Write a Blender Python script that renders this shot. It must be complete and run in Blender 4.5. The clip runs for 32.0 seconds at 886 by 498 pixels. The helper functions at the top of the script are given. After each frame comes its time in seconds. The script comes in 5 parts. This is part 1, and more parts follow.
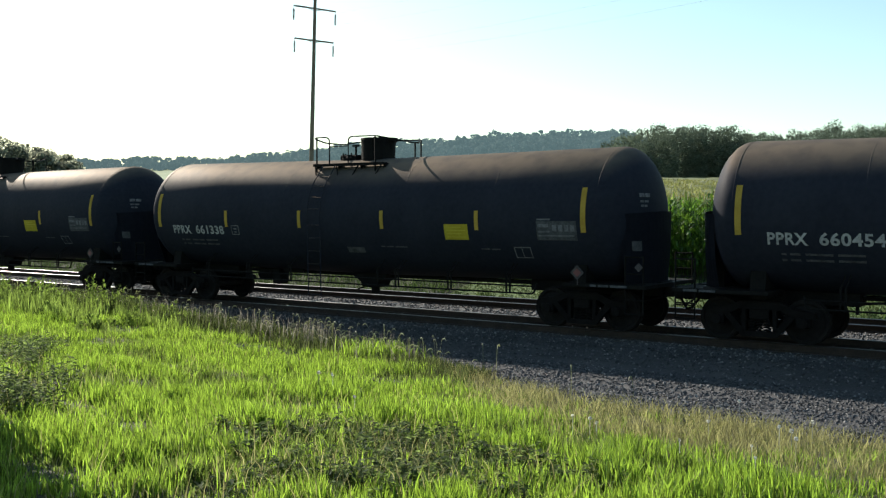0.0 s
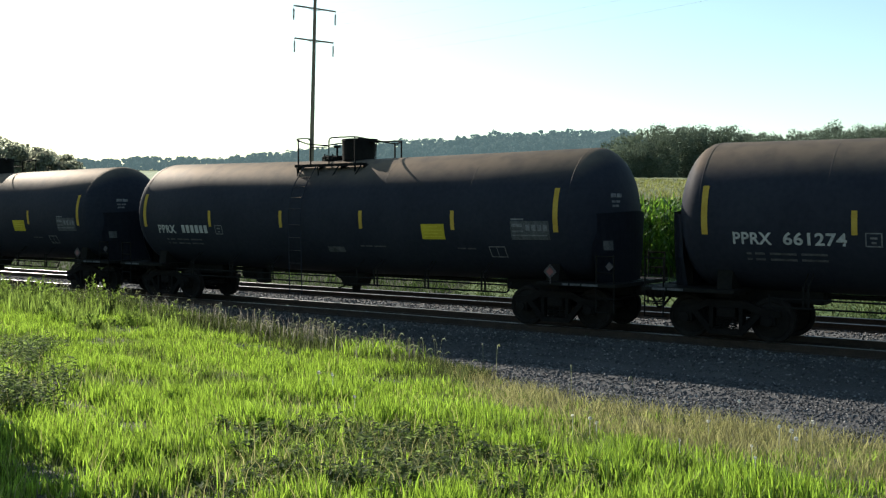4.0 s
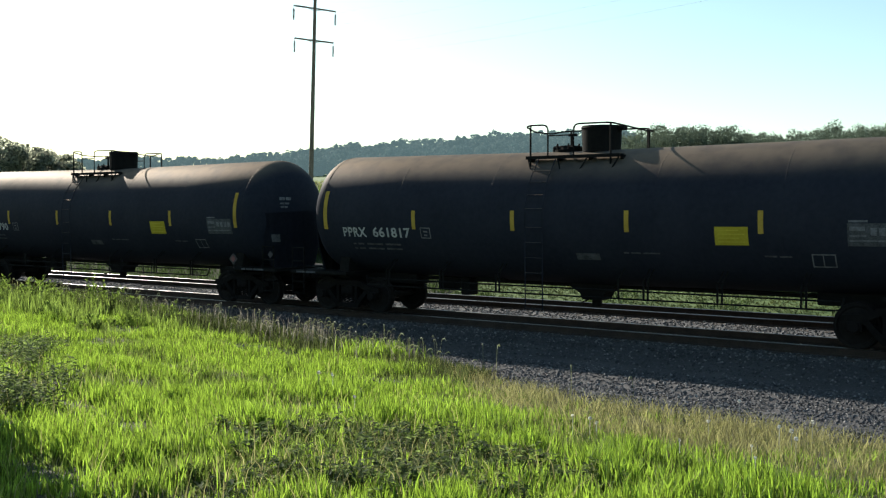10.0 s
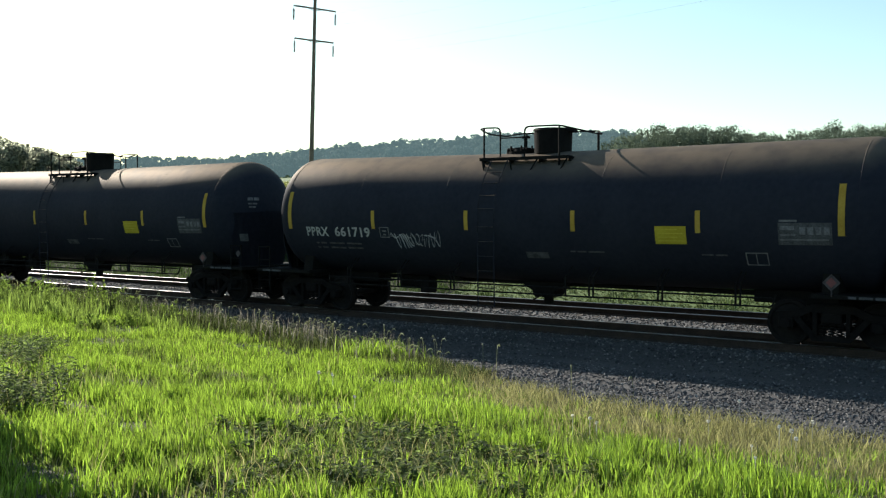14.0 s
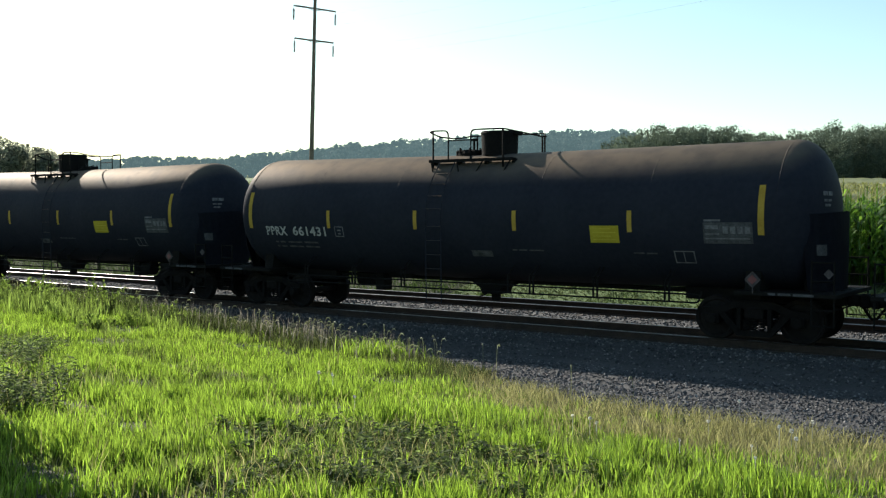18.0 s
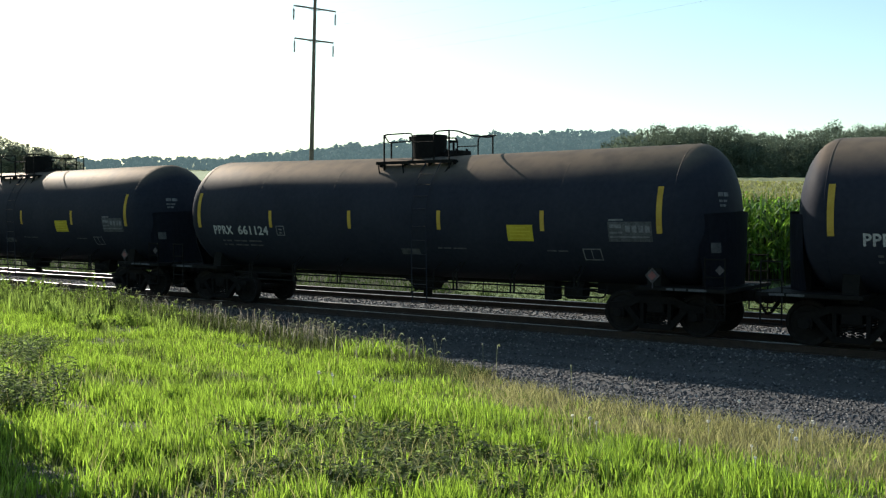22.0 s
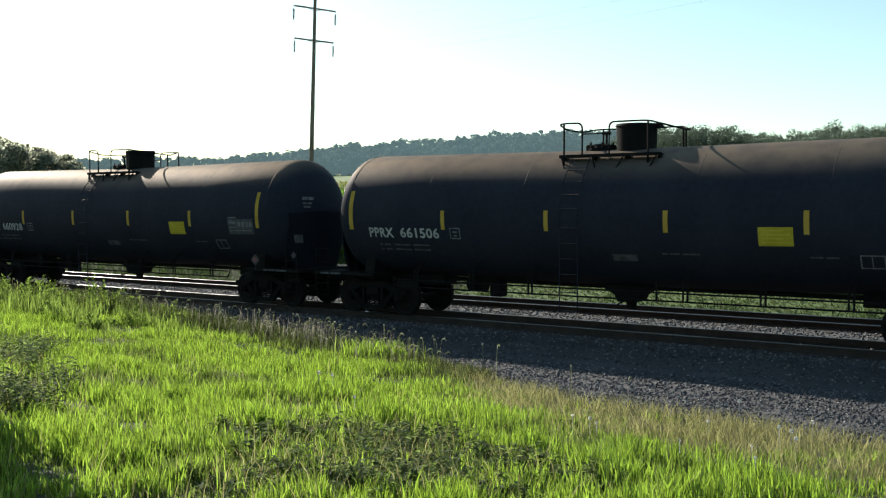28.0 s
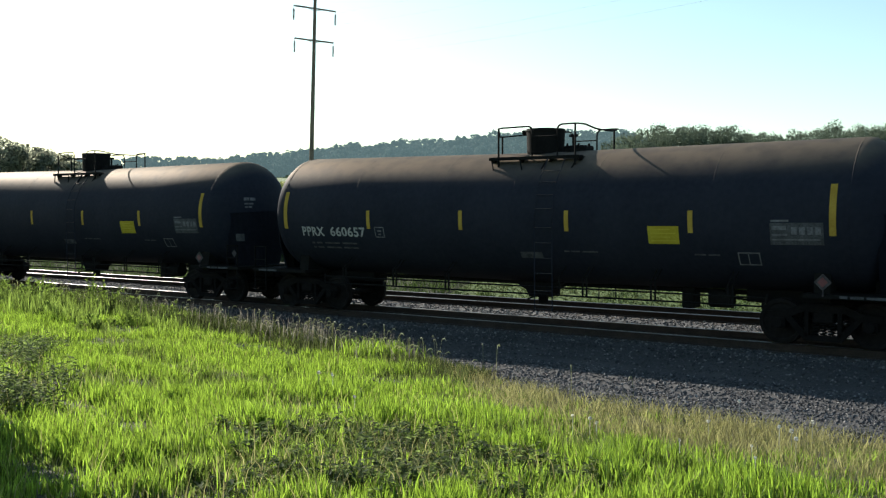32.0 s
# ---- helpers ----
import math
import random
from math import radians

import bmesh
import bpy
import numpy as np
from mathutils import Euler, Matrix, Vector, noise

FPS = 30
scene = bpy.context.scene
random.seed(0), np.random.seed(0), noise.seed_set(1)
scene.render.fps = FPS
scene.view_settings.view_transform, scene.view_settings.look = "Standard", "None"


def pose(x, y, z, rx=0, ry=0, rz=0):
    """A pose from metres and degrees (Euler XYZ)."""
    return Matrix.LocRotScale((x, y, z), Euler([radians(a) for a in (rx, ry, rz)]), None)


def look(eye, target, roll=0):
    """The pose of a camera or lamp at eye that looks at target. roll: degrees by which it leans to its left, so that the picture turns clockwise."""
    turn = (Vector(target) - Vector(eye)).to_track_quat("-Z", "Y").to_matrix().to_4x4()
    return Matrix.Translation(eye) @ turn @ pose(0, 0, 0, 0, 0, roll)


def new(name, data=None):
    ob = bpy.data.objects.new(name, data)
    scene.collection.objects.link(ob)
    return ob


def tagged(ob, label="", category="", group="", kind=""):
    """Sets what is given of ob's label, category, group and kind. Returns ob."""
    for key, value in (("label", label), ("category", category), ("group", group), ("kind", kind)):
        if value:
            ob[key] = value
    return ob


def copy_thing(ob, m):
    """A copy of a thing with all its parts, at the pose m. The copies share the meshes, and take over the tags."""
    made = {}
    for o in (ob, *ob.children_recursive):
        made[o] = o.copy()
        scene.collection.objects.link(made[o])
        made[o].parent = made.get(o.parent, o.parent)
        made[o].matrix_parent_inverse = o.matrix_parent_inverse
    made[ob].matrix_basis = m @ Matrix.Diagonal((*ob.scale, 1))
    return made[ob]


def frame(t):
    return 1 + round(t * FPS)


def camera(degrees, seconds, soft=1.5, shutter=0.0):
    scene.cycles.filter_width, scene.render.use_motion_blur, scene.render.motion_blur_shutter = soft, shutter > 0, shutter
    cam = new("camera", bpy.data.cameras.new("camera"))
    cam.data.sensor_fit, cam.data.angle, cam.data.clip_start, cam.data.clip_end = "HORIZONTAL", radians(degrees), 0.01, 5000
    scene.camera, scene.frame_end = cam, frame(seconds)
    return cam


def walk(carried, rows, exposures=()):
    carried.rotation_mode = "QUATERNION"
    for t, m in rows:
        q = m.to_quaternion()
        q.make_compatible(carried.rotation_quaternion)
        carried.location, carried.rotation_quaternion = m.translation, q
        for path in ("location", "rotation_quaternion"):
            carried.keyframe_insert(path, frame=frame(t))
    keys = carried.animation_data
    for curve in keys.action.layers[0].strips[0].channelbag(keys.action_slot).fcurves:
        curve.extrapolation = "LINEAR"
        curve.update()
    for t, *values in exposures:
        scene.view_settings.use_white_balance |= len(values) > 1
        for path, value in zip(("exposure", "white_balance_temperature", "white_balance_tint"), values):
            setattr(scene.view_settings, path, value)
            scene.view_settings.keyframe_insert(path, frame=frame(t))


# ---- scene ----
# Camera: on a grassy bank, 21.6 m from the near track, still for the whole clip.
cam = camera(47.9, 32.0, soft=1.25)
EYE = Vector((0.0, -21.63, 2.737))
YAW, PITCH = radians(35.42), radians(-2.186)
FORWARD = Vector((-math.sin(YAW) * math.cos(PITCH), math.cos(YAW) * math.cos(PITCH), math.sin(PITCH)))
walk(cam, [(0.0, look(EYE, EYE + 20 * FORWARD)), (32.0, look(EYE, EYE + 20 * FORWARD))], exposures=[(0.0, 0.87), (32.0, 0.87)])

# World and sun: clear summer afternoon, sun behind the train and to its rear.
SUN_EL, SUN_AZ = radians(27.0), radians(-71.5)   # azimuth from +y towards +x
world = bpy.data.worlds.new("sky")
scene.world = world
world.use_nodes = True
sky = world.node_tree.nodes.new("ShaderNodeTexSky")
sky.sky_type = "NISHITA"
sky.sun_disc = False
sky.sun_elevation, sky.sun_rotation = SUN_EL, SUN_AZ
sky.dust_density, sky.air_density, sky.ozone_density = 0.6, 1.0, 1.9
back = world.node_tree.nodes["Background"]
back.inputs["Strength"].default_value = 0.092
tint = world.node_tree.nodes.new("ShaderNodeMix")
tint.data_type, tint.blend_type = "RGBA", "MULTIPLY"
tint.inputs["Factor"].default_value, tint.inputs["B"].default_value = 1.0, (1.12, 1.20, 1.02, 1)
world.node_tree.links.new(sky.outputs["Color"], tint.inputs["A"])
world.node_tree.links.new(tint.outputs["Result"], back.inputs["Color"])
sun = new("sun", bpy.data.lights.new("sun", "SUN"))
sun.data.energy, sun.data.angle, sun.data.color = 5.0, radians(0.55), (1.0, 0.93, 0.82)
TO_SUN = Vector((math.sin(SUN_AZ) * math.cos(SUN_EL), math.cos(SUN_AZ) * math.cos(SUN_EL), math.sin(SUN_EL)))
sun.matrix_world = look((-60, 60, 60), Vector((-60, 60, 60)) - TO_SUN)


# ---- materials ----
def material(name, a, b, rough=0.8, metal=0.0, grain=6.0, wear=0.8, bump=0.0, bump_scale=40.0, spec=0.4, object_space=True):
    """Two-tone procedural surface: broad stains and fine grain between the colours a and b, with relief."""
    m = bpy.data.materials.new(name)
    m.use_nodes = True
    n, l = m.node_tree.nodes, m.node_tree.links
    p = n["Principled BSDF"]
    co = n.new("ShaderNodeTexCoord")
    src = co.outputs["Object"] if object_space else co.outputs["Generated"]
    big, fine = n.new("ShaderNodeTexNoise"), n.new("ShaderNodeTexNoise")
    big.inputs["Scale"].default_value, big.inputs["Detail"].default_value = wear, 5
    fine.inputs["Scale"].default_value, fine.inputs["Detail"].default_value = grain, 8
    add = n.new("ShaderNodeMath"); add.operation = "MULTIPLY_ADD"
    add.inputs[1].default_value, ramp = 0.55, n.new("ShaderNodeMapRange")
    half = n.new("ShaderNodeMath"); half.operation = "MULTIPLY"; half.inputs[1].default_value = 0.45
    for t in (big, fine):
        l.new(src, t.inputs["Vector"])
    l.new(fine.outputs["Fac"], half.inputs[0])
    l.new(big.outputs["Fac"], add.inputs[0])
    l.new(half.outputs[0], add.inputs[2])
    ramp.inputs["From Min"].default_value, ramp.inputs["From Max"].default_value = 0.36, 0.64
    l.new(add.outputs[0], ramp.inputs["Value"])
    mix = n.new("ShaderNodeMix"); mix.data_type = "RGBA"
    mix.inputs["A"].default_value, mix.inputs["B"].default_value = (*a, 1), (*b, 1)
    l.new(ramp.outputs[0], mix.inputs["Factor"])
    l.new(mix.outputs["Result"], p.inputs["Base Color"])
    p.inputs["Roughness"].default_value, p.inputs["Metallic"].default_value = rough, metal
    p.inputs["Specular IOR Level"].default_value = spec
    if bump:
        bt, bm_ = n.new("ShaderNodeTexNoise"), n.new("ShaderNodeBump")
        bt.inputs["Scale"].default_value, bt.inputs["Detail"].default_value = bump_scale, 6
        bm_.inputs["Strength"].default_value, bm_.inputs["Distance"].default_value = bump, 0.02
        l.new(src, bt.inputs["Vector"])
        l.new(bt.outputs["Fac"], bm_.inputs["Height"])
        l.new(bm_.outputs["Normal"], p.inputs["Normal"])
    return m


def leaf_material(name, a, b, through_colour, share=0.45, rough=0.55):
    """Thin leaves: each island has a tint between a and b, and lets light through."""
    m = bpy.data.materials.new(name)
    m.use_nodes = True
    n, l = m.node_tree.nodes, m.node_tree.links
    p, out = n["Principled BSDF"], n["Material Output"]
    geo, mix = n.new("ShaderNodeNewGeometry"), n.new("ShaderNodeMix")
    mix.data_type = "RGBA"
    mix.inputs["A"].default_value, mix.inputs["B"].default_value = (*a, 1), (*b, 1)
    l.new(geo.outputs["Random Per Island"], mix.inputs["Factor"])
    l.new(mix.outputs["Result"], p.inputs["Base Color"])
    p.inputs["Roughness"].default_value = rough
    p.inputs["Specular IOR Level"].default_value = 0.3 if rough < 0.7 else 0.08
    tr, ms = n.new("ShaderNodeBsdfTranslucent"), n.new("ShaderNodeMixShader")
    tint = n.new("ShaderNodeMix"); tint.data_type = "RGBA"
    c = through_colour
    tint.inputs["A"].default_value = (*[v * 0.22 for v in c], 1)
    tint.inputs["B"].default_value = (*[min(1, v * 1.65) for v in c], 1)
    l.new(geo.outputs["Random Per Island"], tint.inputs["Factor"])
    l.new(tint.outputs["Result"], tr.inputs["Color"])
    ms.inputs["Fac"].default_value = share
    l.new(p.outputs[0], ms.inputs[1])
    l.new(tr.outputs[0], ms.inputs[2])
    l.new(ms.outputs[0], out.inputs["Surface"])
    return m


TANK = material("tank_black_paint", (0.016, 0.0185, 0.028), (0.024, 0.027, 0.038), 0.62, grain=9, wear=0.7, bump=0.05, bump_scale=14, spec=0.34)


def dusty_sunlit_top(m, low, high, colour):
    """Road dust and the sunlit top's tan, painted where the shell faces up: none where the normal rises by low, full at
    high.
    """
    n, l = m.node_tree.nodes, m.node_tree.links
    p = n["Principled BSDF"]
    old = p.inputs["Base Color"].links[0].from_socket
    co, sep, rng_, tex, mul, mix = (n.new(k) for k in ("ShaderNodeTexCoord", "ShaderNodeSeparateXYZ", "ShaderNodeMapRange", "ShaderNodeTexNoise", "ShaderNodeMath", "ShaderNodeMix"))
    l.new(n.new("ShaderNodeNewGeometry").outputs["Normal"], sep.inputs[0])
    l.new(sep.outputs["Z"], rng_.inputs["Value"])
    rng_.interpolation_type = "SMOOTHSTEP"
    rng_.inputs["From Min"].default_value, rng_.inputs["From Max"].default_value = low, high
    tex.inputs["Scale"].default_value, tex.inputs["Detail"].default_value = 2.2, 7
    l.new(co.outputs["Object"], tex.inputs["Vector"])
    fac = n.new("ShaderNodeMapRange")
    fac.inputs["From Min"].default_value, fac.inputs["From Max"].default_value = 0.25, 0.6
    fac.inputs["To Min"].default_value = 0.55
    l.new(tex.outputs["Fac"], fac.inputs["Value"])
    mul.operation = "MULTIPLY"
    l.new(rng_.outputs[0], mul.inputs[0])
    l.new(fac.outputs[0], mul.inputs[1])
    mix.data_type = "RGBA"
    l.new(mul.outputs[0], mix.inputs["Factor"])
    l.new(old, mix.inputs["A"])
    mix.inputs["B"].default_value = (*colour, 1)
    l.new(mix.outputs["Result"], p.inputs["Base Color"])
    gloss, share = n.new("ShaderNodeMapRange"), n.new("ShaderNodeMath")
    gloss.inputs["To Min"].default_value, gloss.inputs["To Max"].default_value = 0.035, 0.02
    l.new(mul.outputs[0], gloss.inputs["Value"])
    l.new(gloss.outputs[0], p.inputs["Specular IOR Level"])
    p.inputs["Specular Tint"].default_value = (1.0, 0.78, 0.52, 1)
    # a tan gloss on the same band adds the dust's sunlit sheen
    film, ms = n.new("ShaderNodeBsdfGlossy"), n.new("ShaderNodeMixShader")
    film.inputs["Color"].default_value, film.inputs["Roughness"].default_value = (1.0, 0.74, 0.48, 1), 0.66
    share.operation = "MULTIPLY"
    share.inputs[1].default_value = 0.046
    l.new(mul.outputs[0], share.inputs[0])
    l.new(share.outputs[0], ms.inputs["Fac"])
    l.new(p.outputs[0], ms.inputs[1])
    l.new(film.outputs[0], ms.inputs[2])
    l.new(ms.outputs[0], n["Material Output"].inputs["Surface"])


dusty_sunlit_top(TANK, 0.44, 0.90, (0.088, 0.077, 0.066))
STEEL = material("dirty_black_steel", (0.007, 0.007, 0.0075), (0.014, 0.013, 0.012), 0.8, grain=14, wear=2.0, bump=0.15, spec=0.05)
TRUCK = material("bogie_grime", (0.007, 0.0065, 0.0065), (0.014, 0.012, 0.0115), 0.9, grain=16, wear=3.0, bump=0.2, spec=0.05)
WHEEL = material("wheel_steel", (0.007, 0.006, 0.006), (0.017, 0.014, 0.013), 0.75, 0.0, grain=10, wear=4, spec=0.12)
YELLOW = material("yellow_reflective_tape", (0.32, 0.205, 0.035), (0.44, 0.30, 0.06), 0.8, grain=30, wear=3, spec=0.05)
PLACARD = material("yellow_placard", (0.34, 0.27, 0.025), (0.44, 0.36, 0.04), 0.85, grain=20, wear=2, spec=0.05)
WHITE = material("white_stencil", (0.22, 0.22, 0.22), (0.46, 0.46, 0.46), 0.9, grain=18, wear=2.5, spec=0.04)
FADED = material("faded_stencil", (0.04, 0.041, 0.044), (0.10, 0.10, 0.108), 0.9, grain=40, wear=5, spec=0.04)
SPRAY = material("spray_paint", (0.22, 0.23, 0.25), (0.36, 0.36, 0.38), 0.85, grain=20, wear=4, spec=0.05)
RAIL_TOP = material("polished_rail_head", (0.14, 0.135, 0.13), (0.24, 0.23, 0.22), 0.36, 1.0, grain=3, wear=1)
RAIL_RUST = material("rusty_rail_web", (0.02, 0.013, 0.010), (0.045, 0.028, 0.02), 0.85, grain=20, wear=3, bump=0.2)
TIE = material("creosoted_timber", (0.03, 0.024, 0.02), (0.075, 0.06, 0.05), 0.9, grain=22, wear=2, bump=0.4)
BARK = material("bark", (0.05, 0.04, 0.03), (0.12, 0.1, 0.08), 0.9, grain=12, wear=3, bump=0.4)
POLE_WOOD = material("weathered_pole", (0.09, 0.075, 0.06), (0.18, 0.15, 0.12), 0.85, grain=14, wear=1)
INSULATOR = material("insulator_glaze", (0.05, 0.05, 0.055), (0.09, 0.09, 0.1), 0.3)
WIRE = material("aluminium_wire", (0.3, 0.3, 0.31), (0.42, 0.42, 0.43), 0.5, 0.8)
GRASS = leaf_material("grass_blades", (0.028, 0.068, 0.012), (0.085, 0.145, 0.028), (0.30, 0.46, 0.052), 0.50, 0.5)
GRASS_DULL = leaf_material("dull_grass_blades", (0.024, 0.044, 0.014), (0.062, 0.082, 0.030), (0.17, 0.235, 0.055), 0.48, 0.75)
DRY = leaf_material("dry_grass", (0.13, 0.125, 0.06), (0.21, 0.19, 0.10), (0.38, 0.37, 0.15), 0.42, 0.8)
SEED = leaf_material("seed_heads", (0.2, 0.21, 0.12), (0.34, 0.33, 0.2), (0.5, 0.5, 0.3), 0.45)
WEED = leaf_material("weed_leaves", (0.055, 0.08, 0.036), (0.105, 0.13, 0.062), (0.25, 0.34, 0.10), 0.45, 0.75)
VERGE = leaf_material("verge_grass", (0.018, 0.036, 0.014), (0.042, 0.060, 0.026), (0.075, 0.12, 0.035), 0.4, 0.8)
MOWN = leaf_material("mown_verge_grass", (0.088, 0.108, 0.048), (0.115, 0.135, 0.062), (0.11, 0.14, 0.055), 0.30, 0.95)
CORN = leaf_material("corn_leaves", (0.035, 0.09, 0.015), (0.07, 0.13, 0.03), (0.22, 0.4, 0.05), 0.4, 0.4)
TASSEL = leaf_material("corn_tassels", (0.12, 0.12, 0.045), (0.2, 0.18, 0.07), (0.26, 0.28, 0.08), 0.4)
FOLIAGE = leaf_material("tree_leaves", (0.10, 0.112, 0.09), (0.14, 0.15, 0.12), (0.42, 0.44, 0.33), 0.55, 0.9)
WOOD_FOLIAGE = leaf_material("wood_leaves", (0.075, 0.100, 0.080), (0.100, 0.125, 0.092), (0.15, 0.19, 0.13), 0.30, 0.95)
HAZY_FOLIAGE = leaf_material("hazy_hill_leaves", (0.04, 0.06, 0.055), (0.055, 0.075, 0.068), (0.08, 0.11, 0.10), 0.2, 0.95)
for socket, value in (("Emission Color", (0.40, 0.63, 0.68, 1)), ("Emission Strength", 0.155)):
    HAZY_FOLIAGE.node_tree.nodes["Principled BSDF"].inputs[socket].default_value = value   # backdrop of hills far off; its haze is painted as blue-green emission
RANK = leaf_material("rank_weed_leaves", (0.04, 0.065, 0.022), (0.085, 0.120, 0.040), (0.25, 0.36, 0.07), 0.50, 0.8)
FRINGE = leaf_material("fringe_grass", (0.024, 0.037, 0.017), (0.058, 0.068, 0.034), (0.11, 0.14, 0.045), 0.42, 0.8)
SPIKE = leaf_material("grass_spikes", (0.10, 0.095, 0.08), (0.2, 0.185, 0.165), (0.27, 0.25, 0.21), 0.4, 0.8)
GRIMY = material("grimy_white_placard", (0.05, 0.045, 0.046), (0.10, 0.085, 0.088), 0.85, grain=20, wear=6, spec=0.05)


# ---- mesh helpers ----
def part(name, bm, mat, parent=None, label="", smooth=False):
    """Links a bmesh as one mesh object, under its thing or part."""
    me = bpy.data.meshes.new(name)
    if smooth:
        for f in bm.faces:
            f.smooth = True
    bm.to_mesh(me)
    bm.free()
    me.materials.append(mat)
    ob = new(name, me)
    ob.parent = parent
    return tagged(ob, label, kind="stuff" if name == "lettering" else "")


def box(bm, x0, x1, y0, y1, z0, z1, bevel=0.0):
    m = Matrix.LocRotScale(((x0 + x1) / 2, (y0 + y1) / 2, (z0 + z1) / 2), None, (abs(x1 - x0), abs(y1 - y0), abs(z1 - z0)))
    vs = bmesh.ops.create_cube(bm, size=1, matrix=m)["verts"]
    if bevel:
        es = {e for v in vs for e in v.link_edges}
        bmesh.ops.bevel(bm, geom=list(es), offset=bevel, segments=1, affect="EDGES")
    return bm


def rod(bm, a, b, r, r2=None, seg=8, caps=True):
    """A round bar from a to b."""
    a, b = Vector(a), Vector(b)
    d = b - a
    m = Matrix.Translation((a + b) / 2) @ d.to_track_quat("Z", "Y").to_matrix().to_4x4()
    bmesh.ops.create_cone(bm, cap_ends=caps, segments=seg, radius1=r, radius2=r if r2 is None else r2, depth=d.length, matrix=m)
    return bm


def pipe(bm, pts, r, seg=6):
    """A bent tube through the points."""
    pts = [Vector(p) for p in pts]
    rings = []
    for i, p in enumerate(pts):
        t = (pts[min(i + 1, len(pts) - 1)] - pts[max(i - 1, 0)]).normalized()
        q = t.to_track_quat("Z", "Y")
        rings.append([bm.verts.new(p + q @ Vector((r * math.cos(2 * math.pi * k / seg), r * math.sin(2 * math.pi * k / seg), 0))) for k in range(seg)])
    for a, b in zip(rings, rings[1:]):
        for k in range(seg):
            bm.faces.new((a[k], a[(k + 1) % seg], b[(k + 1) % seg], b[k]))
    bm.faces.new(rings[0][::-1]); bm.faces.new(rings[-1])
    return bm


def bend(corners, r=0.12, n=4):
    """The polyline with its inner corners rounded."""
    c = [Vector(p) for p in corners]
    out = [c[0]]
    for a, p, b in zip(c, c[1:], c[2:]):
        u, v = (a - p), (b - p)
        k = min(r, u.length * 0.45, v.length * 0.45)
        s, e = p + u.normalized() * k, p + v.normalized() * k
        for i in range(n + 1):
            t = i / n
            out.append((1 - t) ** 2 * s + 2 * t * (1 - t) * p + t * t * e)
    return out + [c[-1]]


def prism(bm, outline, axis, lo, hi):
    """An outline in the two other axes, extruded along axis ('x' or 'y')."""
    def at(p, s):
        return (s, p[0], p[1]) if axis == "x" else (p[0], s, p[1])
    a, b = [bm.verts.new(at(p, lo)) for p in outline], [bm.verts.new(at(p, hi)) for p in outline]
    n = len(outline)
    bm.faces.new(a[::-1]); bm.faces.new(b)
    for i in range(n):
        bm.faces.new((a[i], a[(i + 1) % n], b[(i + 1) % n], b[i]))
    bmesh.ops.recalc_face_normals(bm, faces=bm.faces[:])
    return bm


def sheet(name, verts, faces, mat, kind="stuff", smooth=False):
    """One mesh from numpy arrays; faces is (n, 3) or (n, 4)."""
    verts, faces = np.asarray(verts, np.float32), np.asarray(faces, np.int32)
    me = bpy.data.meshes.new(name)
    k = faces.shape[1]
    me.vertices.add(len(verts)); me.vertices.foreach_set("co", verts.ravel())
    me.loops.add(faces.size); me.loops.foreach_set("vertex_index", faces.ravel())
    me.polygons.add(len(faces)); me.polygons.foreach_set("loop_start", np.arange(0, faces.size, k, dtype=np.int32))
    me.polygons.foreach_set("use_smooth", np.full(len(faces), smooth))
    me.update(calc_edges=True)
    me.materials.append(mat)
    return tagged(new(name, me), kind=kind)


rng = np.random.default_rng(7)


def fbm(x, y, scale, seed=0.0):
    """Smooth value noise from summed sines, about -1 to 1."""
    x, y = np.asarray(x, float) * scale, np.asarray(y, float) * scale
    s = 0
    for i, (a, b, c) in enumerate(((1.0, 0.6, 0.1), (-0.7, 1.1, 1.7), (1.9, -1.3, 2.9), (2.3, 2.1, 0.7), (-3.7, 2.9, 4.1))):
        s = s + np.sin(a * x + b * y + c + seed * (i + 1.3) + 1.7 * np.sin(0.5 * b * x - 0.8 * a * y + seed)) / (1 + 0.5 * i)
    return s / 2.4


# ---- ground ----
def forward_of(x, y):
    return -math.sin(YAW) * np.asarray(x, float) + math.cos(YAW) * (np.asarray(y, float) - EYE.y)


def side_of(x, y):
    return math.cos(YAW) * np.asarray(x, float) + math.sin(YAW) * (np.asarray(y, float) - EYE.y)


def ground_z(x, y):
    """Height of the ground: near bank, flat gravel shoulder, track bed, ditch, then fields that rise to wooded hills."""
    x, y = np.asarray(x, float), np.asarray(y, float)
    near = np.interp(y, [-60, -22, -5.0, -2.7, -1.9, 6.4, 7.6, 9.5], [1.9, 1.5, -0.5, -0.5, -0.19, -0.2, -0.45, -0.2])
    near = near + np.where(y < -5.0, 0.05 * fbm(x, y, 0.9) * np.clip((-5.0 - y) / 2, 0, 1), 0)
    # the bank's shoulder comes closer to the track further down the line
    near = near + 0.40 * np.clip((-14 - x) / 10, 0, 1) * np.clip((-3.0 - y) / 1.4, 0, 1) * np.clip((y + 13) / 5, 0, 1)
    d, s = forward_of(x, y), side_of(x, y)
    rise = np.clip((d - 300) / 300, 0, 1)
    d = np.minimum(d, 1000)
    hill = np.clip((d - 540) / 150, 0, 1)
    far = 0.3 + 0.0335 * np.clip(d - 35, 0, None) + 12 * (np.clip(d, 0, None) / 1000) ** 2 + 9 * hill * np.clip((s + 120) / 60, 0, 1) + 7 * np.clip((s + 80) / 170, 0, 1) * rise * rise * (3 - 2 * rise)
    k = np.clip((y - 8) / 5, 0, 1)
    return near * (1 - k) + far * k


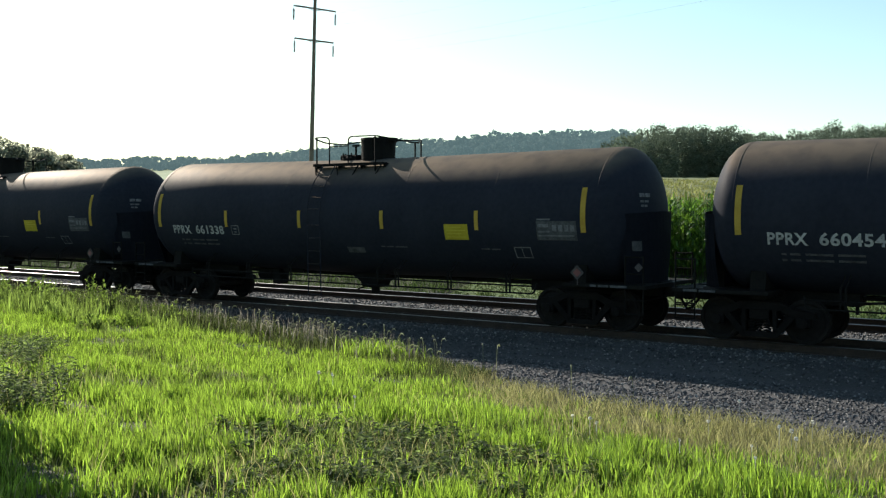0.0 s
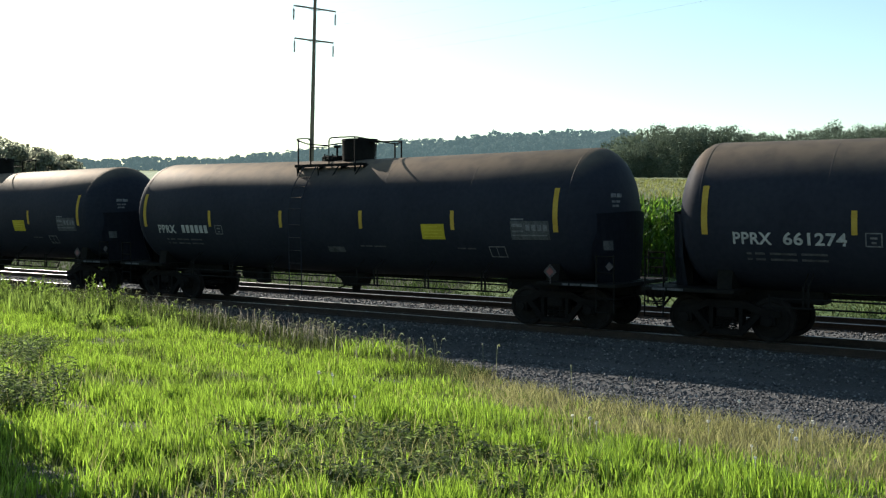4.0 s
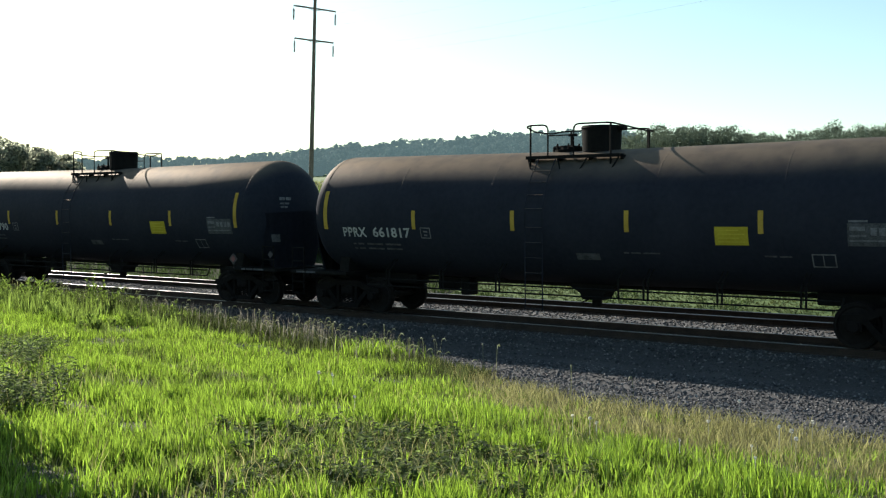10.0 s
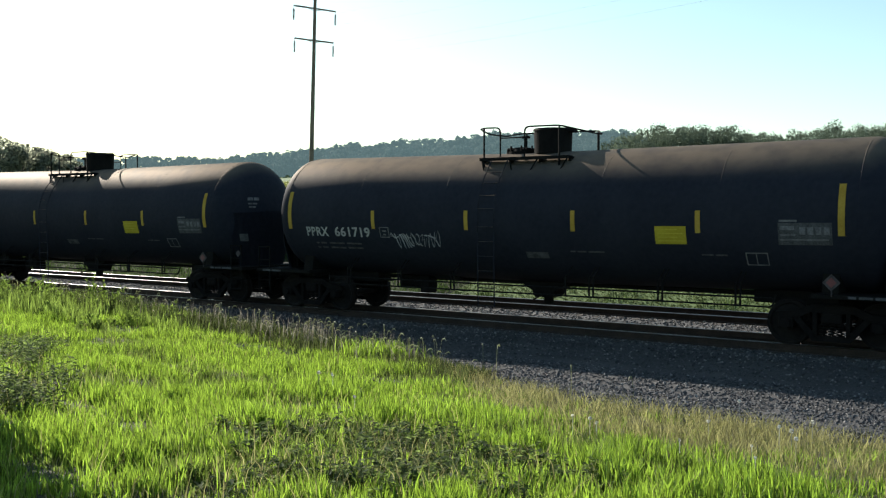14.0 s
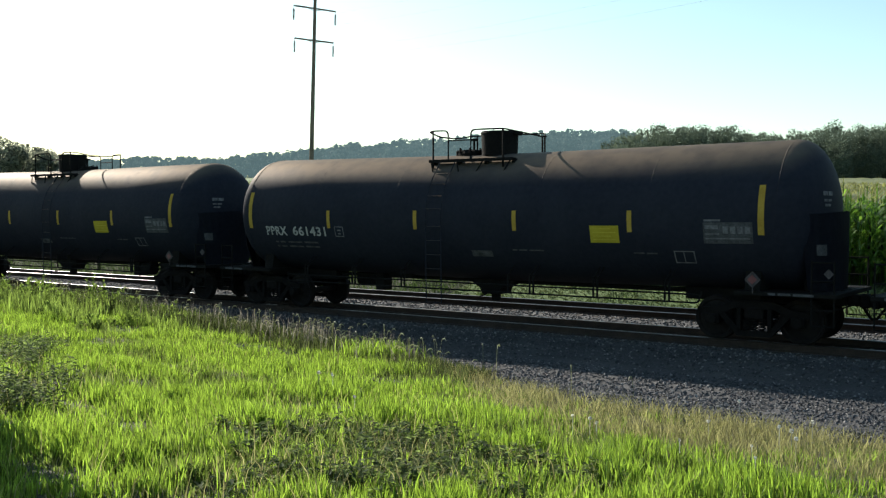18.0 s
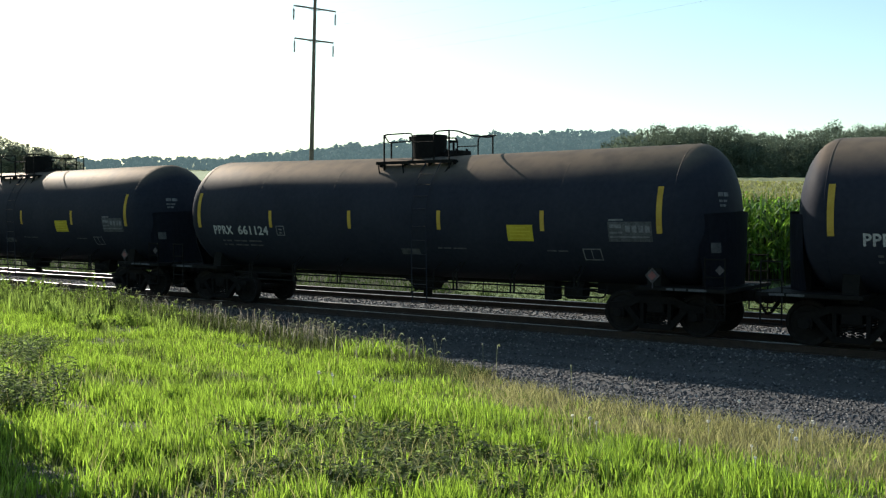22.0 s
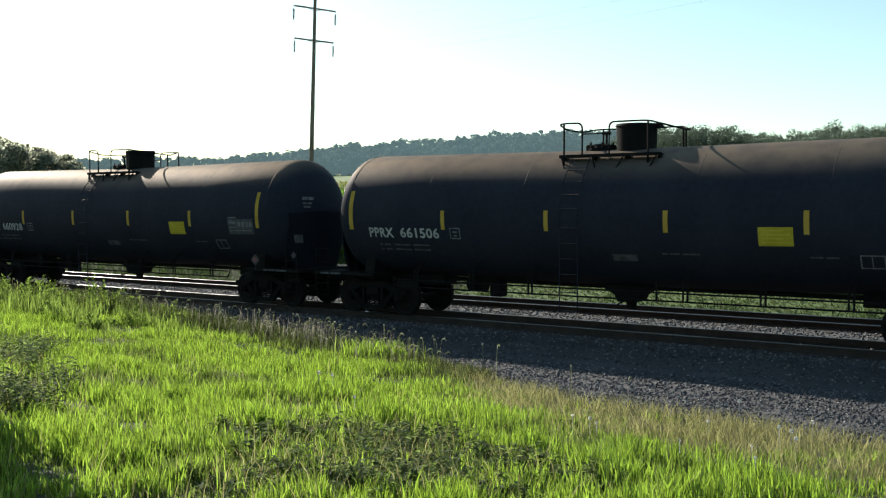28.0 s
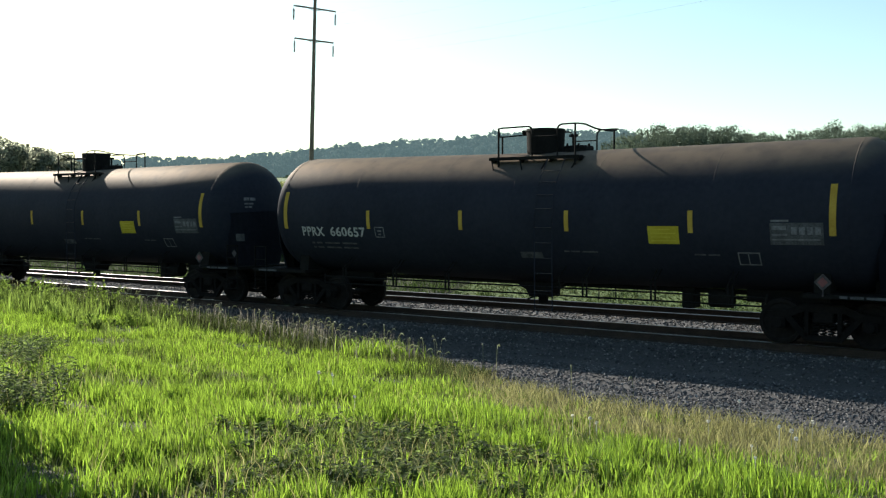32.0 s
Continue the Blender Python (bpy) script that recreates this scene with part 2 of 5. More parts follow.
def bank_edge(x):
    """Where the grass of the bank begins, beside the gravel."""
    return np.interp(x, [-60, -30, -22, -18, -14, -11.3, -9, -6.5, -4.5, -2.8, 8], [-3.2, -3.2, -3.4, -3.8, -4.4, -5.6, -7.1, -9.1, -9.3, -9.25, -8.9]) + 0.18 * fbm(x, 0 * x, 2.3)


SOIL = material("grassy_soil", (0.022, 0.024, 0.012), (0.05, 0.052, 0.024), 0.95, grain=3, wear=0.3, bump=0.5, bump_scale=12)
GRAVEL = material("fine_gravel", (0.028, 0.029, 0.032), (0.068, 0.067, 0.068), 0.95, grain=26, wear=0.5, bump=0.9, bump_scale=30)
FIELD = material("green_field", (0.07, 0.12, 0.03), (0.12, 0.17, 0.05), 0.9, grain=0.4, wear=0.02)
gx = np.unique(np.concatenate([np.linspace(-1700, -90, 60), np.arange(-90, 20, 1.0), np.linspace(20, 700, 30)]))
gy = np.unique(np.concatenate([np.linspace(-200, -30, 12), np.arange(-30, -5, 0.8), np.arange(-5, 10, 0.4), np.arange(10, 60, 2.5), np.linspace(60, 1700, 90)]))
GX, GY = np.meshgrid(gx, gy)
gv = np.stack([GX, GY, ground_z(GX, GY)], -1).reshape(-1, 3)
w = len(gx)
ii = (np.arange(len(gy) - 1)[:, None] * w + np.arange(w - 1)[None]).ravel()
ground = sheet("ground", gv, np.stack([ii, ii + 1, ii + w + 1, ii + w], -1), SOIL, kind="structure", smooth=True)
ground.data.materials.append(GRAVEL)
ground.data.materials.append(FIELD)
cy, cx = (GY[:-1, :-1] + GY[1:, 1:]).ravel() / 2, (GX[:-1, :-1] + GX[1:, 1:]).ravel() / 2
mi = np.where((cy > 7.2) & (cy < 12.5) & (cx > -21), 2, 0)
mi = np.where((cy > bank_edge(cx) - 0.2) & (cy < 7.2), 1, np.where(forward_of(cx, cy) > 130, 2, mi))
ground.data.polygons.foreach_set("material_index", mi.astype(np.int32))
tagged(ground, "grassy bank, gravel shoulder and rising farm fields", "ground")

# ---- the two tracks ----
RAIL = [(-0.07, -0.18), (0.07, -0.18), (0.07, -0.165), (0.012, -0.14), (0.012, -0.045), (0.036, -0.035), (0.0355, -0.016), (-0.0355, -0.016), (-0.036, -0.035), (-0.012, -0.045), (-0.012, -0.14), (-0.07, -0.165)]


def make_track(yc, label):
    track = tagged(new("railway_track"), label, "railway track", kind="structure")
    track.location = (0, yc, 0)
    for side in (-0.752, 0.752):
        r = part("rail", prism(bmesh.new(), [(p[0] + side, p[1]) for p in RAIL], "x", -480, 60), RAIL_RUST, track)
        crown_pts = [(side + y, z) for y, z in ((-0.036, -0.014), (-0.031, -0.006), (-0.018, -0.0015), (0.0, 0.0), (0.018, -0.0015), (0.031, -0.006), (0.036, -0.014))]
        bm = bmesh.new()
        rows = [[bm.verts.new((x, y, z)) for y, z in crown_pts] for x in (-480, 60)]
        for k in range(len(crown_pts) - 1):
            bm.faces.new((rows[0][k], rows[0][k + 1], rows[1][k + 1], rows[1][k]))
        bmesh.ops.recalc_face_normals(bm, faces=bm.faces[:])
        part("rail_head", bm, RAIL_TOP, r, "polished running surface", smooth=True)
    one = None
    for i in range(150):
        x = -78 + 0.56 * i
        if one is None:
            one = part("tie", box(bmesh.new(), -0.11, 0.11, -1.3, 1.3, -0.33, -0.184, 0.012), TIE, track)
        else:
            t = new("tie", one.data)
            t.parent = track
        (one if i == 0 else t).location = (x, float(rng.uniform(-0.04, 0.04)), 0)
    return track


make_track(0.0, "near steel rails on timber ties and ballast")
make_track(4.5, "second steel rails on timber ties and ballast")


def stones(name, n, xs, ys, size, label):
    """Loose crushed stones lying on the ground."""
    base = np.array([(1, 0, 0), (-1, 0, 0), (0, 1, 0), (0, -1, 0), (0, 0, 1), (0, 0, -1)], float)
    tri = np.array([(0, 2, 4), (2, 1, 4), (1, 3, 4), (3, 0, 4), (2, 0, 5), (1, 2, 5), (3, 1, 5), (0, 3, 5)])
    x, y = rng.uniform(*xs, n), rng.uniform(*ys, n)
    s = rng.uniform(*size, n)
    v = base[None] * (s[:, None, None] * rng.uniform(0.55, 1.25, (n, 6, 1)))
    v[:, :, 2] *= 0.75
    a = rng.uniform(0, 6.28, n)
    tilt = rng.uniform(-0.6, 0.6, n)
    vy = v[:, :, 1] * np.cos(tilt)[:, None] - v[:, :, 2] * np.sin(tilt)[:, None]
    vz = v[:, :, 1] * np.sin(tilt)[:, None] + v[:, :, 2] * np.cos(tilt)[:, None]
    vx = v[:, :, 0] * np.cos(a)[:, None] - vy * np.sin(a)[:, None]
    vy = v[:, :, 0] * np.sin(a)[:, None] + vy * np.cos(a)[:, None]
    co = np.stack([vx + x[:, None], vy + y[:, None], vz + (ground_z(x, y) + 0.25 * s)[:, None]], -1).reshape(-1, 3)
    f = (tri[None] + 6 * np.arange(n)[:, None, None]).reshape(-1, 3)
    return tagged(sheet(name, co, f, STONE_MIX), label, "gravel")


def stone_material():
    m = bpy.data.materials.new("crushed_stone")
    m.use_nodes = True
    n, l = m.node_tree.nodes, m.node_tree.links
    geo, ramp = n.new("ShaderNodeNewGeometry"), n.new("ShaderNodeValToRGB")
    e = ramp.color_ramp.elements
    e[0].color, e[1].color = (0.020, 0.021, 0.024, 1), (0.19, 0.185, 0.18, 1)
    e.new(0.8).color = (0.070, 0.070, 0.075, 1)
    l.new(geo.outputs["Random Per Island"], ramp.inputs["Fac"])
    l.new(ramp.outputs["Color"], n["Principled BSDF"].inputs["Base Color"])
    n["Principled BSDF"].inputs["Roughness"].default_value = 0.8
    return m


STONE_MIX = stone_material()
stones("ballast", 54000, (-42, 4), (-7.0, -0.85), (0.018, 0.042), "grey crushed stone ballast beside the near track")
stones("ballast", 12000, (-12, 3), (-9.6, -7.0), (0.014, 0.036), "grey crushed stone at the foot of the bank")
stones("ballast", 14000, (-70, 4), (0.85, 3.65), (0.025, 0.055), "grey crushed stone ballast between the tracks")
stones("ballast", 3000, (-60, 4), (-0.65, 0.65), (0.02, 0.045), "grey crushed stone ballast between the rails")
stones("rubble", 1500, (-75, -21), (5.4, 11.5), (0.02, 0.07), "pale broken stone on the far side of the tracks")


# ---- the train ----
R_TANK, X_SHELL, X_REAR, HEAD = 1.60, 7.62, 7.43, 0.78
CAR_LENGTH = 18.1


def axis_z(x):
    return 2.575 + 0.009 * abs(x)


def on_tank(x, a, off=0.006):
    """A point on the near side of the shell, a degrees above its middle."""
    r = R_TANK + off
    return Vector((x, -r * math.cos(radians(a)), axis_z(x) + r * math.sin(radians(a))))


def angle_at(z, x=0.0):
    return math.degrees(math.asin(max(-1, min(1, (z - axis_z(x)) / R_TANK))))


def patch(bm, x0, x1, a0, a1, off=0.006, n=5, lean=0.0):
    """A curved plate on the shell's near side."""
    rows = []
    for i in range(n + 1):
        a = a0 + (a1 - a0) * i / n
        s = lean * i / n
        rows.append([bm.verts.new(on_tank(x0 + s, a, off)), bm.verts.new(on_tank(x1 + s, a, off))])
    for p, q in zip(rows, rows[1:]):
        bm.faces.new((p[0], p[1], q[1], q[0]))
    return bm


def patch_z(bm, x0, x1, z0, z1, off=0.006, n=5):
    return patch(bm, x0, x1, angle_at(z0, x0), angle_at(z1, x0), off, n)


def tank_mesh():
    bm = bmesh.new()
    seg, rings = 56, []
    xs = [(-X_REAR - HEAD * math.sin(t), R_TANK * math.cos(t)) for t in [math.pi / 2 * k / 9 for k in range(8, 0, -1)]]
    xs += [(x, R_TANK) for x in (-X_REAR, -4.9, -2.0, -0.03, 0.03, 2.0, 4.9, X_SHELL)]
    xs += [(X_SHELL - X_REAR - x, r) for x, r in xs[:8]][::-1]
    for x, r in xs:
        rings.append([bm.verts.new((x, -r * math.cos(2 * math.pi * k / seg), axis_z(x) + r * math.sin(2 * math.pi * k / seg))) for k in range(seg)])
    for a, b in zip(rings, rings[1:]):
        for k in range(seg):
            bm.faces.new((a[k], b[k], b[(k + 1) % seg], a[(k + 1) % seg]))
    for ring, x in ((rings[0], -X_REAR - HEAD), (rings[-1], X_SHELL + HEAD)):
        c = bm.verts.new((x, 0, axis_z(x)))
        for k in range(seg):
            bm.faces.new((ring[k], ring[(k + 1) % seg], c))
    bmesh.ops.recalc_face_normals(bm, faces=bm.faces[:])
    return bm


def weld_band(x, w=0.016, proud=0.0012):
    bm = bmesh.new()
    seg, rows = 56, []
    for dx, dr in ((-w, -0.002), (-w * 0.6, proud), (w * 0.6, proud), (w, -0.002)):
        rows.append([bm.verts.new((x + dx, -(R_TANK + dr) * math.cos(2 * math.pi * k / seg), axis_z(x) + (R_TANK + dr) * math.sin(2 * math.pi * k / seg))) for k in range(seg)])
    for a, b in zip(rows, rows[1:]):
        for k in range(seg):
            bm.faces.new((a[k], b[k], b[(k + 1) % seg], a[(k + 1) % seg]))
    return bm


def wheel_profile(bm, y, out):
    """One wheel, lathed round the axle: flange inside, dished plate, hub outside."""
    prof = [(0.0, out * 0.16), (0.13, out * 0.16), (0.15, out * 0.07), (0.36, out * 0.045), (0.39, out * 0.07), (0.455, out * 0.07), (0.46, -out * 0.045), (0.485, -out * 0.055), (0.48, -out * 0.075), (0.39, -out * 0.065), (0.36, -out * 0.02), (0.14, -out * 0.02), (0.12, -out * 0.08), (0.0, -out * 0.08)]
    seg, rows = 32, []
    for r, dy in prof:
        rows.append([bm.verts.new((r * math.sin(2 * math.pi * k / seg), y + dy, r * math.cos(2 * math.pi * k / seg))) for k in range(seg)])
    for a, b in zip(rows, rows[1:]):
        for k in range(seg):
            bm.faces.new((a[k], b[k], b[(k + 1) % seg], a[(k + 1) % seg]))


def make_wheelset(parent, x):
    bm = bmesh.new()
    wheel_profile(bm, -0.752, -1)
    wheel_profile(bm, 0.752, 1)
    rod(bm, (0, -1.05, 0), (0, 1.05, 0), 0.075, seg=12)
    for side in (-1, 1):
        for k in range(3):
            a = 2 * math.pi * k / 3
            rod(bm, (0.05 * math.sin(a), side * 1.04, 0.05 * math.cos(a)), (0.05 * math.sin(a), side * 1.09, 0.05 * math.cos(a)), 0.016, seg=6)
    bmesh.ops.remove_doubles(bm, verts=bm.verts[:], dist=1e-5)
    bmesh.ops.recalc_face_normals(bm, faces=bm.faces[:])
    ob = part("wheelset", bm, WHEEL, parent, "pair of steel wheels on an axle", smooth=False)
    ob.location = (x, 0, 0.46)
    return ob


def make_bogie(car, x):
    """Three-piece freight bogie: bolster, two cast side frames with springs, two wheelsets."""
    bm = bmesh.new()
    box(bm, -0.2, 0.2, -1.1, 1.1, 0.48, 0.72, 0.03)
    rod(bm, (0, 0, 0.7), (0, 0, 0.84), 0.2, seg=16)
    for dx in (-0.45, 0.45):
        rod(bm, (dx, -0.9, 0.42), (dx, 0.9, 0.42), 0.05)
    bogie = part("bogie", bm, TRUCK, car, "grimy cast-steel three-piece bogie")
    bogie.location = (x, 0, 0)
    for side in (-1, 1):
        y0, y1 = side * 0.94, side * 1.08
        bm = bmesh.new()
        prism(bm, [(-1.15, 0.56), (-1.12, 0.68), (-0.75, 0.72), (-0.4, 0.86), (0.4, 0.86), (0.75, 0.72), (1.12, 0.68), (1.15, 0.56), (0.78, 0.52), (0.42, 0.70), (-0.42, 0.70), (-0.78, 0.52)], "y", min(y0, y1), max(y0, y1))
        prism(bm, [(-0.78, 0.60), (-0.62, 0.60), (-0.28, 0.24), (0.28, 0.24), (0.62, 0.60), (0.78, 0.60), (0.36, 0.13), (-0.36, 0.13)], "y", min(y0, y1), max(y0, y1))
        for dx in (-0.36, 0.28):
            box(bm, dx, dx + 0.08, min(y0, y1), max(y0, y1), 0.22, 0.72)
        part("side_frame", bm, TRUCK, bogie)
        for dx in (-0.16, 0.0, 0.16):
            bm = bmesh.new()
            pts = [(dx + 0.065 * math.cos(t * 0.9), side * 1.01 + 0.065 * math.sin(t * 0.9), 0.24 + 0.24 * t / 28) for t in range(29)]
            pipe(bm, pts, 0.016, 5)
            part("coil_spring", bm, STEEL, bogie)
        for dx in (-0.89, 0.89):
            bm = bmesh.new()
            box(bm, dx - 0.15, dx + 0.15, side * 1.11, side * 0.93, 0.36, 0.57, 0.02)
            rod(bm, (dx, side * 1.08, 0.46), (dx, side * 1.16, 0.46), 0.105, seg=14)
            part("axle_box", bm, TRUCK, bogie)
    for dx in (-0.89, 0.89):
        make_wheelset(bogie, dx)
    return bogie


def make_car():
    """A black bottom-outlet tank car with stub sills, built about its middle at rail level."""
    car = new("tank_car")
    tank = part("tank", tank_mesh(), TANK, car, "black painted cylindrical tank, dust and sunlit tan painted on top", smooth=True)
    for x in (-4.85, -2.1, 2.1, 4.85):
        part("weld_seam", weld_band(x, 0.012, 0.0018), TANK, tank, smooth=True)
    for x in (-X_REAR + 0.02, X_SHELL - 0.02):
        part("end_band", weld_band(x, 0.016, 0.004), TANK, tank, "raised band where the head meets the shell", smooth=True)
    part("weld_seam", weld_band(0.0, 0.03), TANK, tank, smooth=True)
    for x in (-4.33, -1.42, 1.49, 4.42):
        part("reflective_stripe", patch_z(bmesh.new(), x - 0.055, x + 0.055, 2.275, 2.745), YELLOW, tank, "short yellow reflective stripe")
    for x in (-7.29, 7.29):
        part("reflective_stripe", patch_z(bmesh.new(), x - 0.065, x + 0.065, 2.25, 3.26, n=9), YELLOW, tank, "tall yellow reflective stripe")
    pl = part("placard", patch_z(bmesh.new(), 3.46, 4.16, 2.03, 2.41), PLACARD, tank, "plain yellow placard")
    bm = bmesh.new()
    for k in range(4):
        patch_z(bm, 3.53, 4.09 - 0.12 * (k % 2), 2.09 + 0.08 * k, 2.11 + 0.08 * k, 0.009)
    part("lettering", bm, material_once("placard_print", (0.4, 0.32, 0.02), (0.5, 0.4, 0.03)), pl)
    # data panel: faded grey block with a row of paler boxes
    dp = part("data_panel", patch_z(bmesh.new(), 6.08, 7.12, 2.06, 2.50), FADED, tank, "faded grey stencilled data panel")
    bm = bmesh.new()
    for k in range(4):
        patch_z(bm, 6.5 + 0.155 * k, 6.61 + 0.155 * k, 2.27, 2.42, 0.009)
    patch_z(bm, 6.12, 6.40, 2.36, 2.44, 0.009)
    patch_z(bm, 6.12, 6.42, 2.24, 2.28, 0.009)
    patch_z(bm, 6.12, 7.05, 2.15, 2.18, 0.009)
    patch_z(bm, 6.1, 6.45, 2.52, 2.56, 0.006)
    part("lettering", bm, WHITE_DIM, dp)
    bm = bmesh.new()
    for x0, x1, z0, z1 in ((5.38, 5.84, 1.865, 1.89), (5.38, 5.84, 1.62, 1.645), (5.38, 5.405, 1.645, 1.865), (5.815, 5.84, 1.645, 1.865), (5.59, 5.61, 1.645, 1.865)):
        patch_z(bm, x0, x1, z0, z1)
    part("stencil_box", bm, WHITE_DIM, tank, "white outlined test stencil")
    bm = bmesh.new()
    for x0, x1, z0, z1 in ((-4.14, -3.83, 2.30, 2.325), (-4.14, -3.83, 2.05, 2.075), (-4.14, -4.115, 2.075, 2.30), (-3.855, -3.83, 2.075, 2.30), (-4.05, -3.92, 2.20, 2.24), (-4.03, -3.94, 2.11, 2.15)):
        patch_z(bm, x0, x1, z0, z1)
    part("stencil_box", bm, WHITE_DIM, tank, "small outlined stencil")
    bm = bmesh.new()
    for z in (1.90, 1.78):
        for x0, x1 in ((-6.45, -6.35), (-6.28, -6.08), (-5.98, -5.45), (-5.36, -4.85)):
            patch_z(bm, x0, x1, z - 0.045, z)
    part("lettering", bm, FADED, tank, "rows of unreadable white stencil")
    bm = bmesh.new()
    for x0, x1 in ((1.35, 1.48), (1.52, 1.75), (1.8, 2.2), (4.45, 4.7), (4.75, 5.0)):
        patch_z(bm, x0, x1, 1.80, 1.835)
    part("lettering", bm, FADED, tank)
    part("plate", patch_z(bmesh.new(), 0.16, 0.75, 1.63, 1.78), FADED, tank, "worn builder's plate")
    # stencil rows on the head at the running end
    bm = bmesh.new()
    for z, t0, t1 in ((3.05, 30, 14), (2.93, 29, 17), (2.83, 28, 19)):
        for u0, u1 in ((0.0, 0.46), (0.54, 1.0)):
            q = []
            for t, zz in ((t0 + (t1 - t0) * u0, z), (t0 + (t1 - t0) * u1, z), (t0 + (t1 - t0) * u1, z + 0.09 - (z < 3) * 0.04), (t0 + (t1 - t0) * u0, z + 0.09 - (z < 3) * 0.04)):
                rr = math.sqrt(R_TANK ** 2 - (zz - 2.64) ** 2) + 0.012
                q.append(bm.verts.new((X_SHELL + (HEAD + 0.012) * math.cos(radians(t)) * rr / R_TANK, -rr * math.sin(radians(t)), zz)))
            bm.faces.new(q)
    part("lettering", bm, WHITE_DIM, tank, "small stencil rows on the tank head")

    # stub sills, bolsters, saddles, couplers and end gear
    for e in (-1, 1):
        bm = bmesh.new()
        box(bm, e * 5.2, e * 8.62, -0.3, 0.3, 0.78, 1.12, 0.02)
        part("stub_sill", bm, STEEL, car)
        bm = bmesh.new()
        prism(bm, [(-1.15, 0.92), (1.15, 0.92), (1.18, 1.1), (1.1, 1.62), (0.9, 1.5), (0.6, 1.36), (0.0, 1.25), (-0.6, 1.36), (-0.9, 1.5), (-1.1, 1.62), (-1.18, 1.1)], "x", e * 7.0 - 0.16, e * 7.0 + 0.16)
        part("saddle", bm, STEEL, car, "bolster and saddle plate under the tank")
        bm = bmesh.new()
        prism(bm, [(-1.45, 1.02), (1.45, 1.02), (1.45, 1.1), (-1.45, 1.1)], "x", 6.7 if e > 0 else -8.75, 8.75 if e > 0 else -6.7)
        part("end_platform", bm, STEEL, car, "narrow end platform with steps")
        bm = bmesh.new()
        box(bm, e * 8.62, e * 8.85, -0.14, 0.14, 0.78, 1.02, 0.02)
        box(bm, e * 8.85, e * 9.05, -0.1, 0.16, 0.74, 1.04, 0.04)
        rod(bm, (e * 8.72, -0.14, 0.8), (e * 8.5, -1.3, 0.72), 0.018)
        part("coupler", bm, TRUCK, car, "knuckle coupler")
        bm = bmesh.new()
        outline = [(1.42 * math.sin(radians(a)), 7.76 + 0.80 * math.cos(radians(a))) for a in range(-70, 71, 7)]
        back = 0.12 if e < 0 else 0.0
        lo_v = [bm.verts.new((e * (x - back), y * 0.66, 1.1)) for y, x in outline]
        mid_v = [bm.verts.new((e * (x - back), y * 0.86, 1.75)) for y, x in outline]
        hi_v = [bm.verts.new((e * (x - back - 0.01), y * 0.97, 2.74 - 0.05 * abs(y))) for y, x in outline]
        for a_, b_ in ((lo_v, mid_v), (mid_v, hi_v)):
            for k in range(20):
                bm.faces.new((a_[k], a_[k + 1], b_[k + 1], b_[k]))
        bmesh.ops.solidify(bm, geom=bm.faces[:], thickness=0.016)
        bmesh.ops.recalc_face_normals(bm, faces=bm.faces[:])
        shield = part("head_shield", bm, TANK, car, "dull half-height steel shield before the tank head")
        if e > 0:
            bm = bmesh.new()
            rows = [[bm.verts.new((7.79 + 0.81 * math.cos(radians(a)), 1.44 * math.sin(radians(a)) * k, z)) for a in (-56, -49, -42)] for z, k in ((1.84, 0.872), (2.06, 0.897))]
            for k in range(2):
                bm.faces.new((rows[0][k], rows[0][k + 1], rows[1][k + 1], rows[1][k]))
            part("lettering", bm, FADED, shield, "small faded stencil panel")
        bm = bmesh.new()
        pipe(bm, [(e * 8.7, 0.32, 0.9), (e * 8.85, 0.34, 0.7), (e * 8.98, 0.3, 0.52), (e * 9.04, 0.2, 0.5)], 0.03)
        part("brake_hose", bm, STEEL, car)
        for side in (-1, 1):
            bm = bmesh.new()
            prism(bm, [(e * 7.9, 1.1), (e * 8.15, 1.1), (e * 8.05, 2.1), (e * 7.85, 2.35)] if e > 0 else [(e * 8.15, 1.1), (e * 7.9, 1.1), (e * 7.85, 2.35), (e * 8.05, 2.1)], "y", side * 0.62 - 0.03, side * 0.62 + 0.03)
            part("gusset", bm, STEEL, car)
            bm = bmesh.new()
            xa, xb = e * 8.25, e * 8.68
            for x in (xa, xb):
                rod(bm, (x, side * 1.42, 0.45), (x, side * 1.42, 1.75), 0.018, seg=6)
            for z in (0.46, 0.78, 1.35, 1.72):
                rod(bm, (xa, side * 1.42, z), (xb, side * 1.42, z), 0.016, seg=6)
            part("end_ladder", bm, STEEL, car, "corner ladder with grab irons")
    bm = bmesh.new()
    s = 7.09
    c = Vector((s, -1.46, 1.34))
    prism(bm, [(c.x - 0.17, c.z), (c.x, c.z - 0.17), (c.x + 0.17, c.z), (c.x, c.z + 0.17)], "y", -1.475, -1.462)
    rod(bm, (c.x, -1.45, 1.06), (c.x, -1.45, 1.5), 0.014, seg=6)
    dm = part("hazard_diamond", bm, GRIMY, car, "diamond hazard placard in a holder")
    bm = bmesh.new()
    prism(bm, [(c.x - 0.1, c.z), (c.x, c.z - 0.1), (c.x + 0.1, c.z), (c.x, c.z + 0.1)], "y", -1.479, -1.476)
    part("print", bm, material_once("dull_red_print", (0.10, 0.03, 0.03), (0.16, 0.05, 0.05)), dm)
    bm = bmesh.new()
    prism(bm, [(8.58 - 0.1, 1.5), (8.58, 1.4), (8.58 + 0.1, 1.5), (8.58, 1.6)], "y", -1.45, -1.43)
    part("hazard_diamond", bm, GRIMY, car, "small diamond placard on the corner")
    bm = bmesh.new()
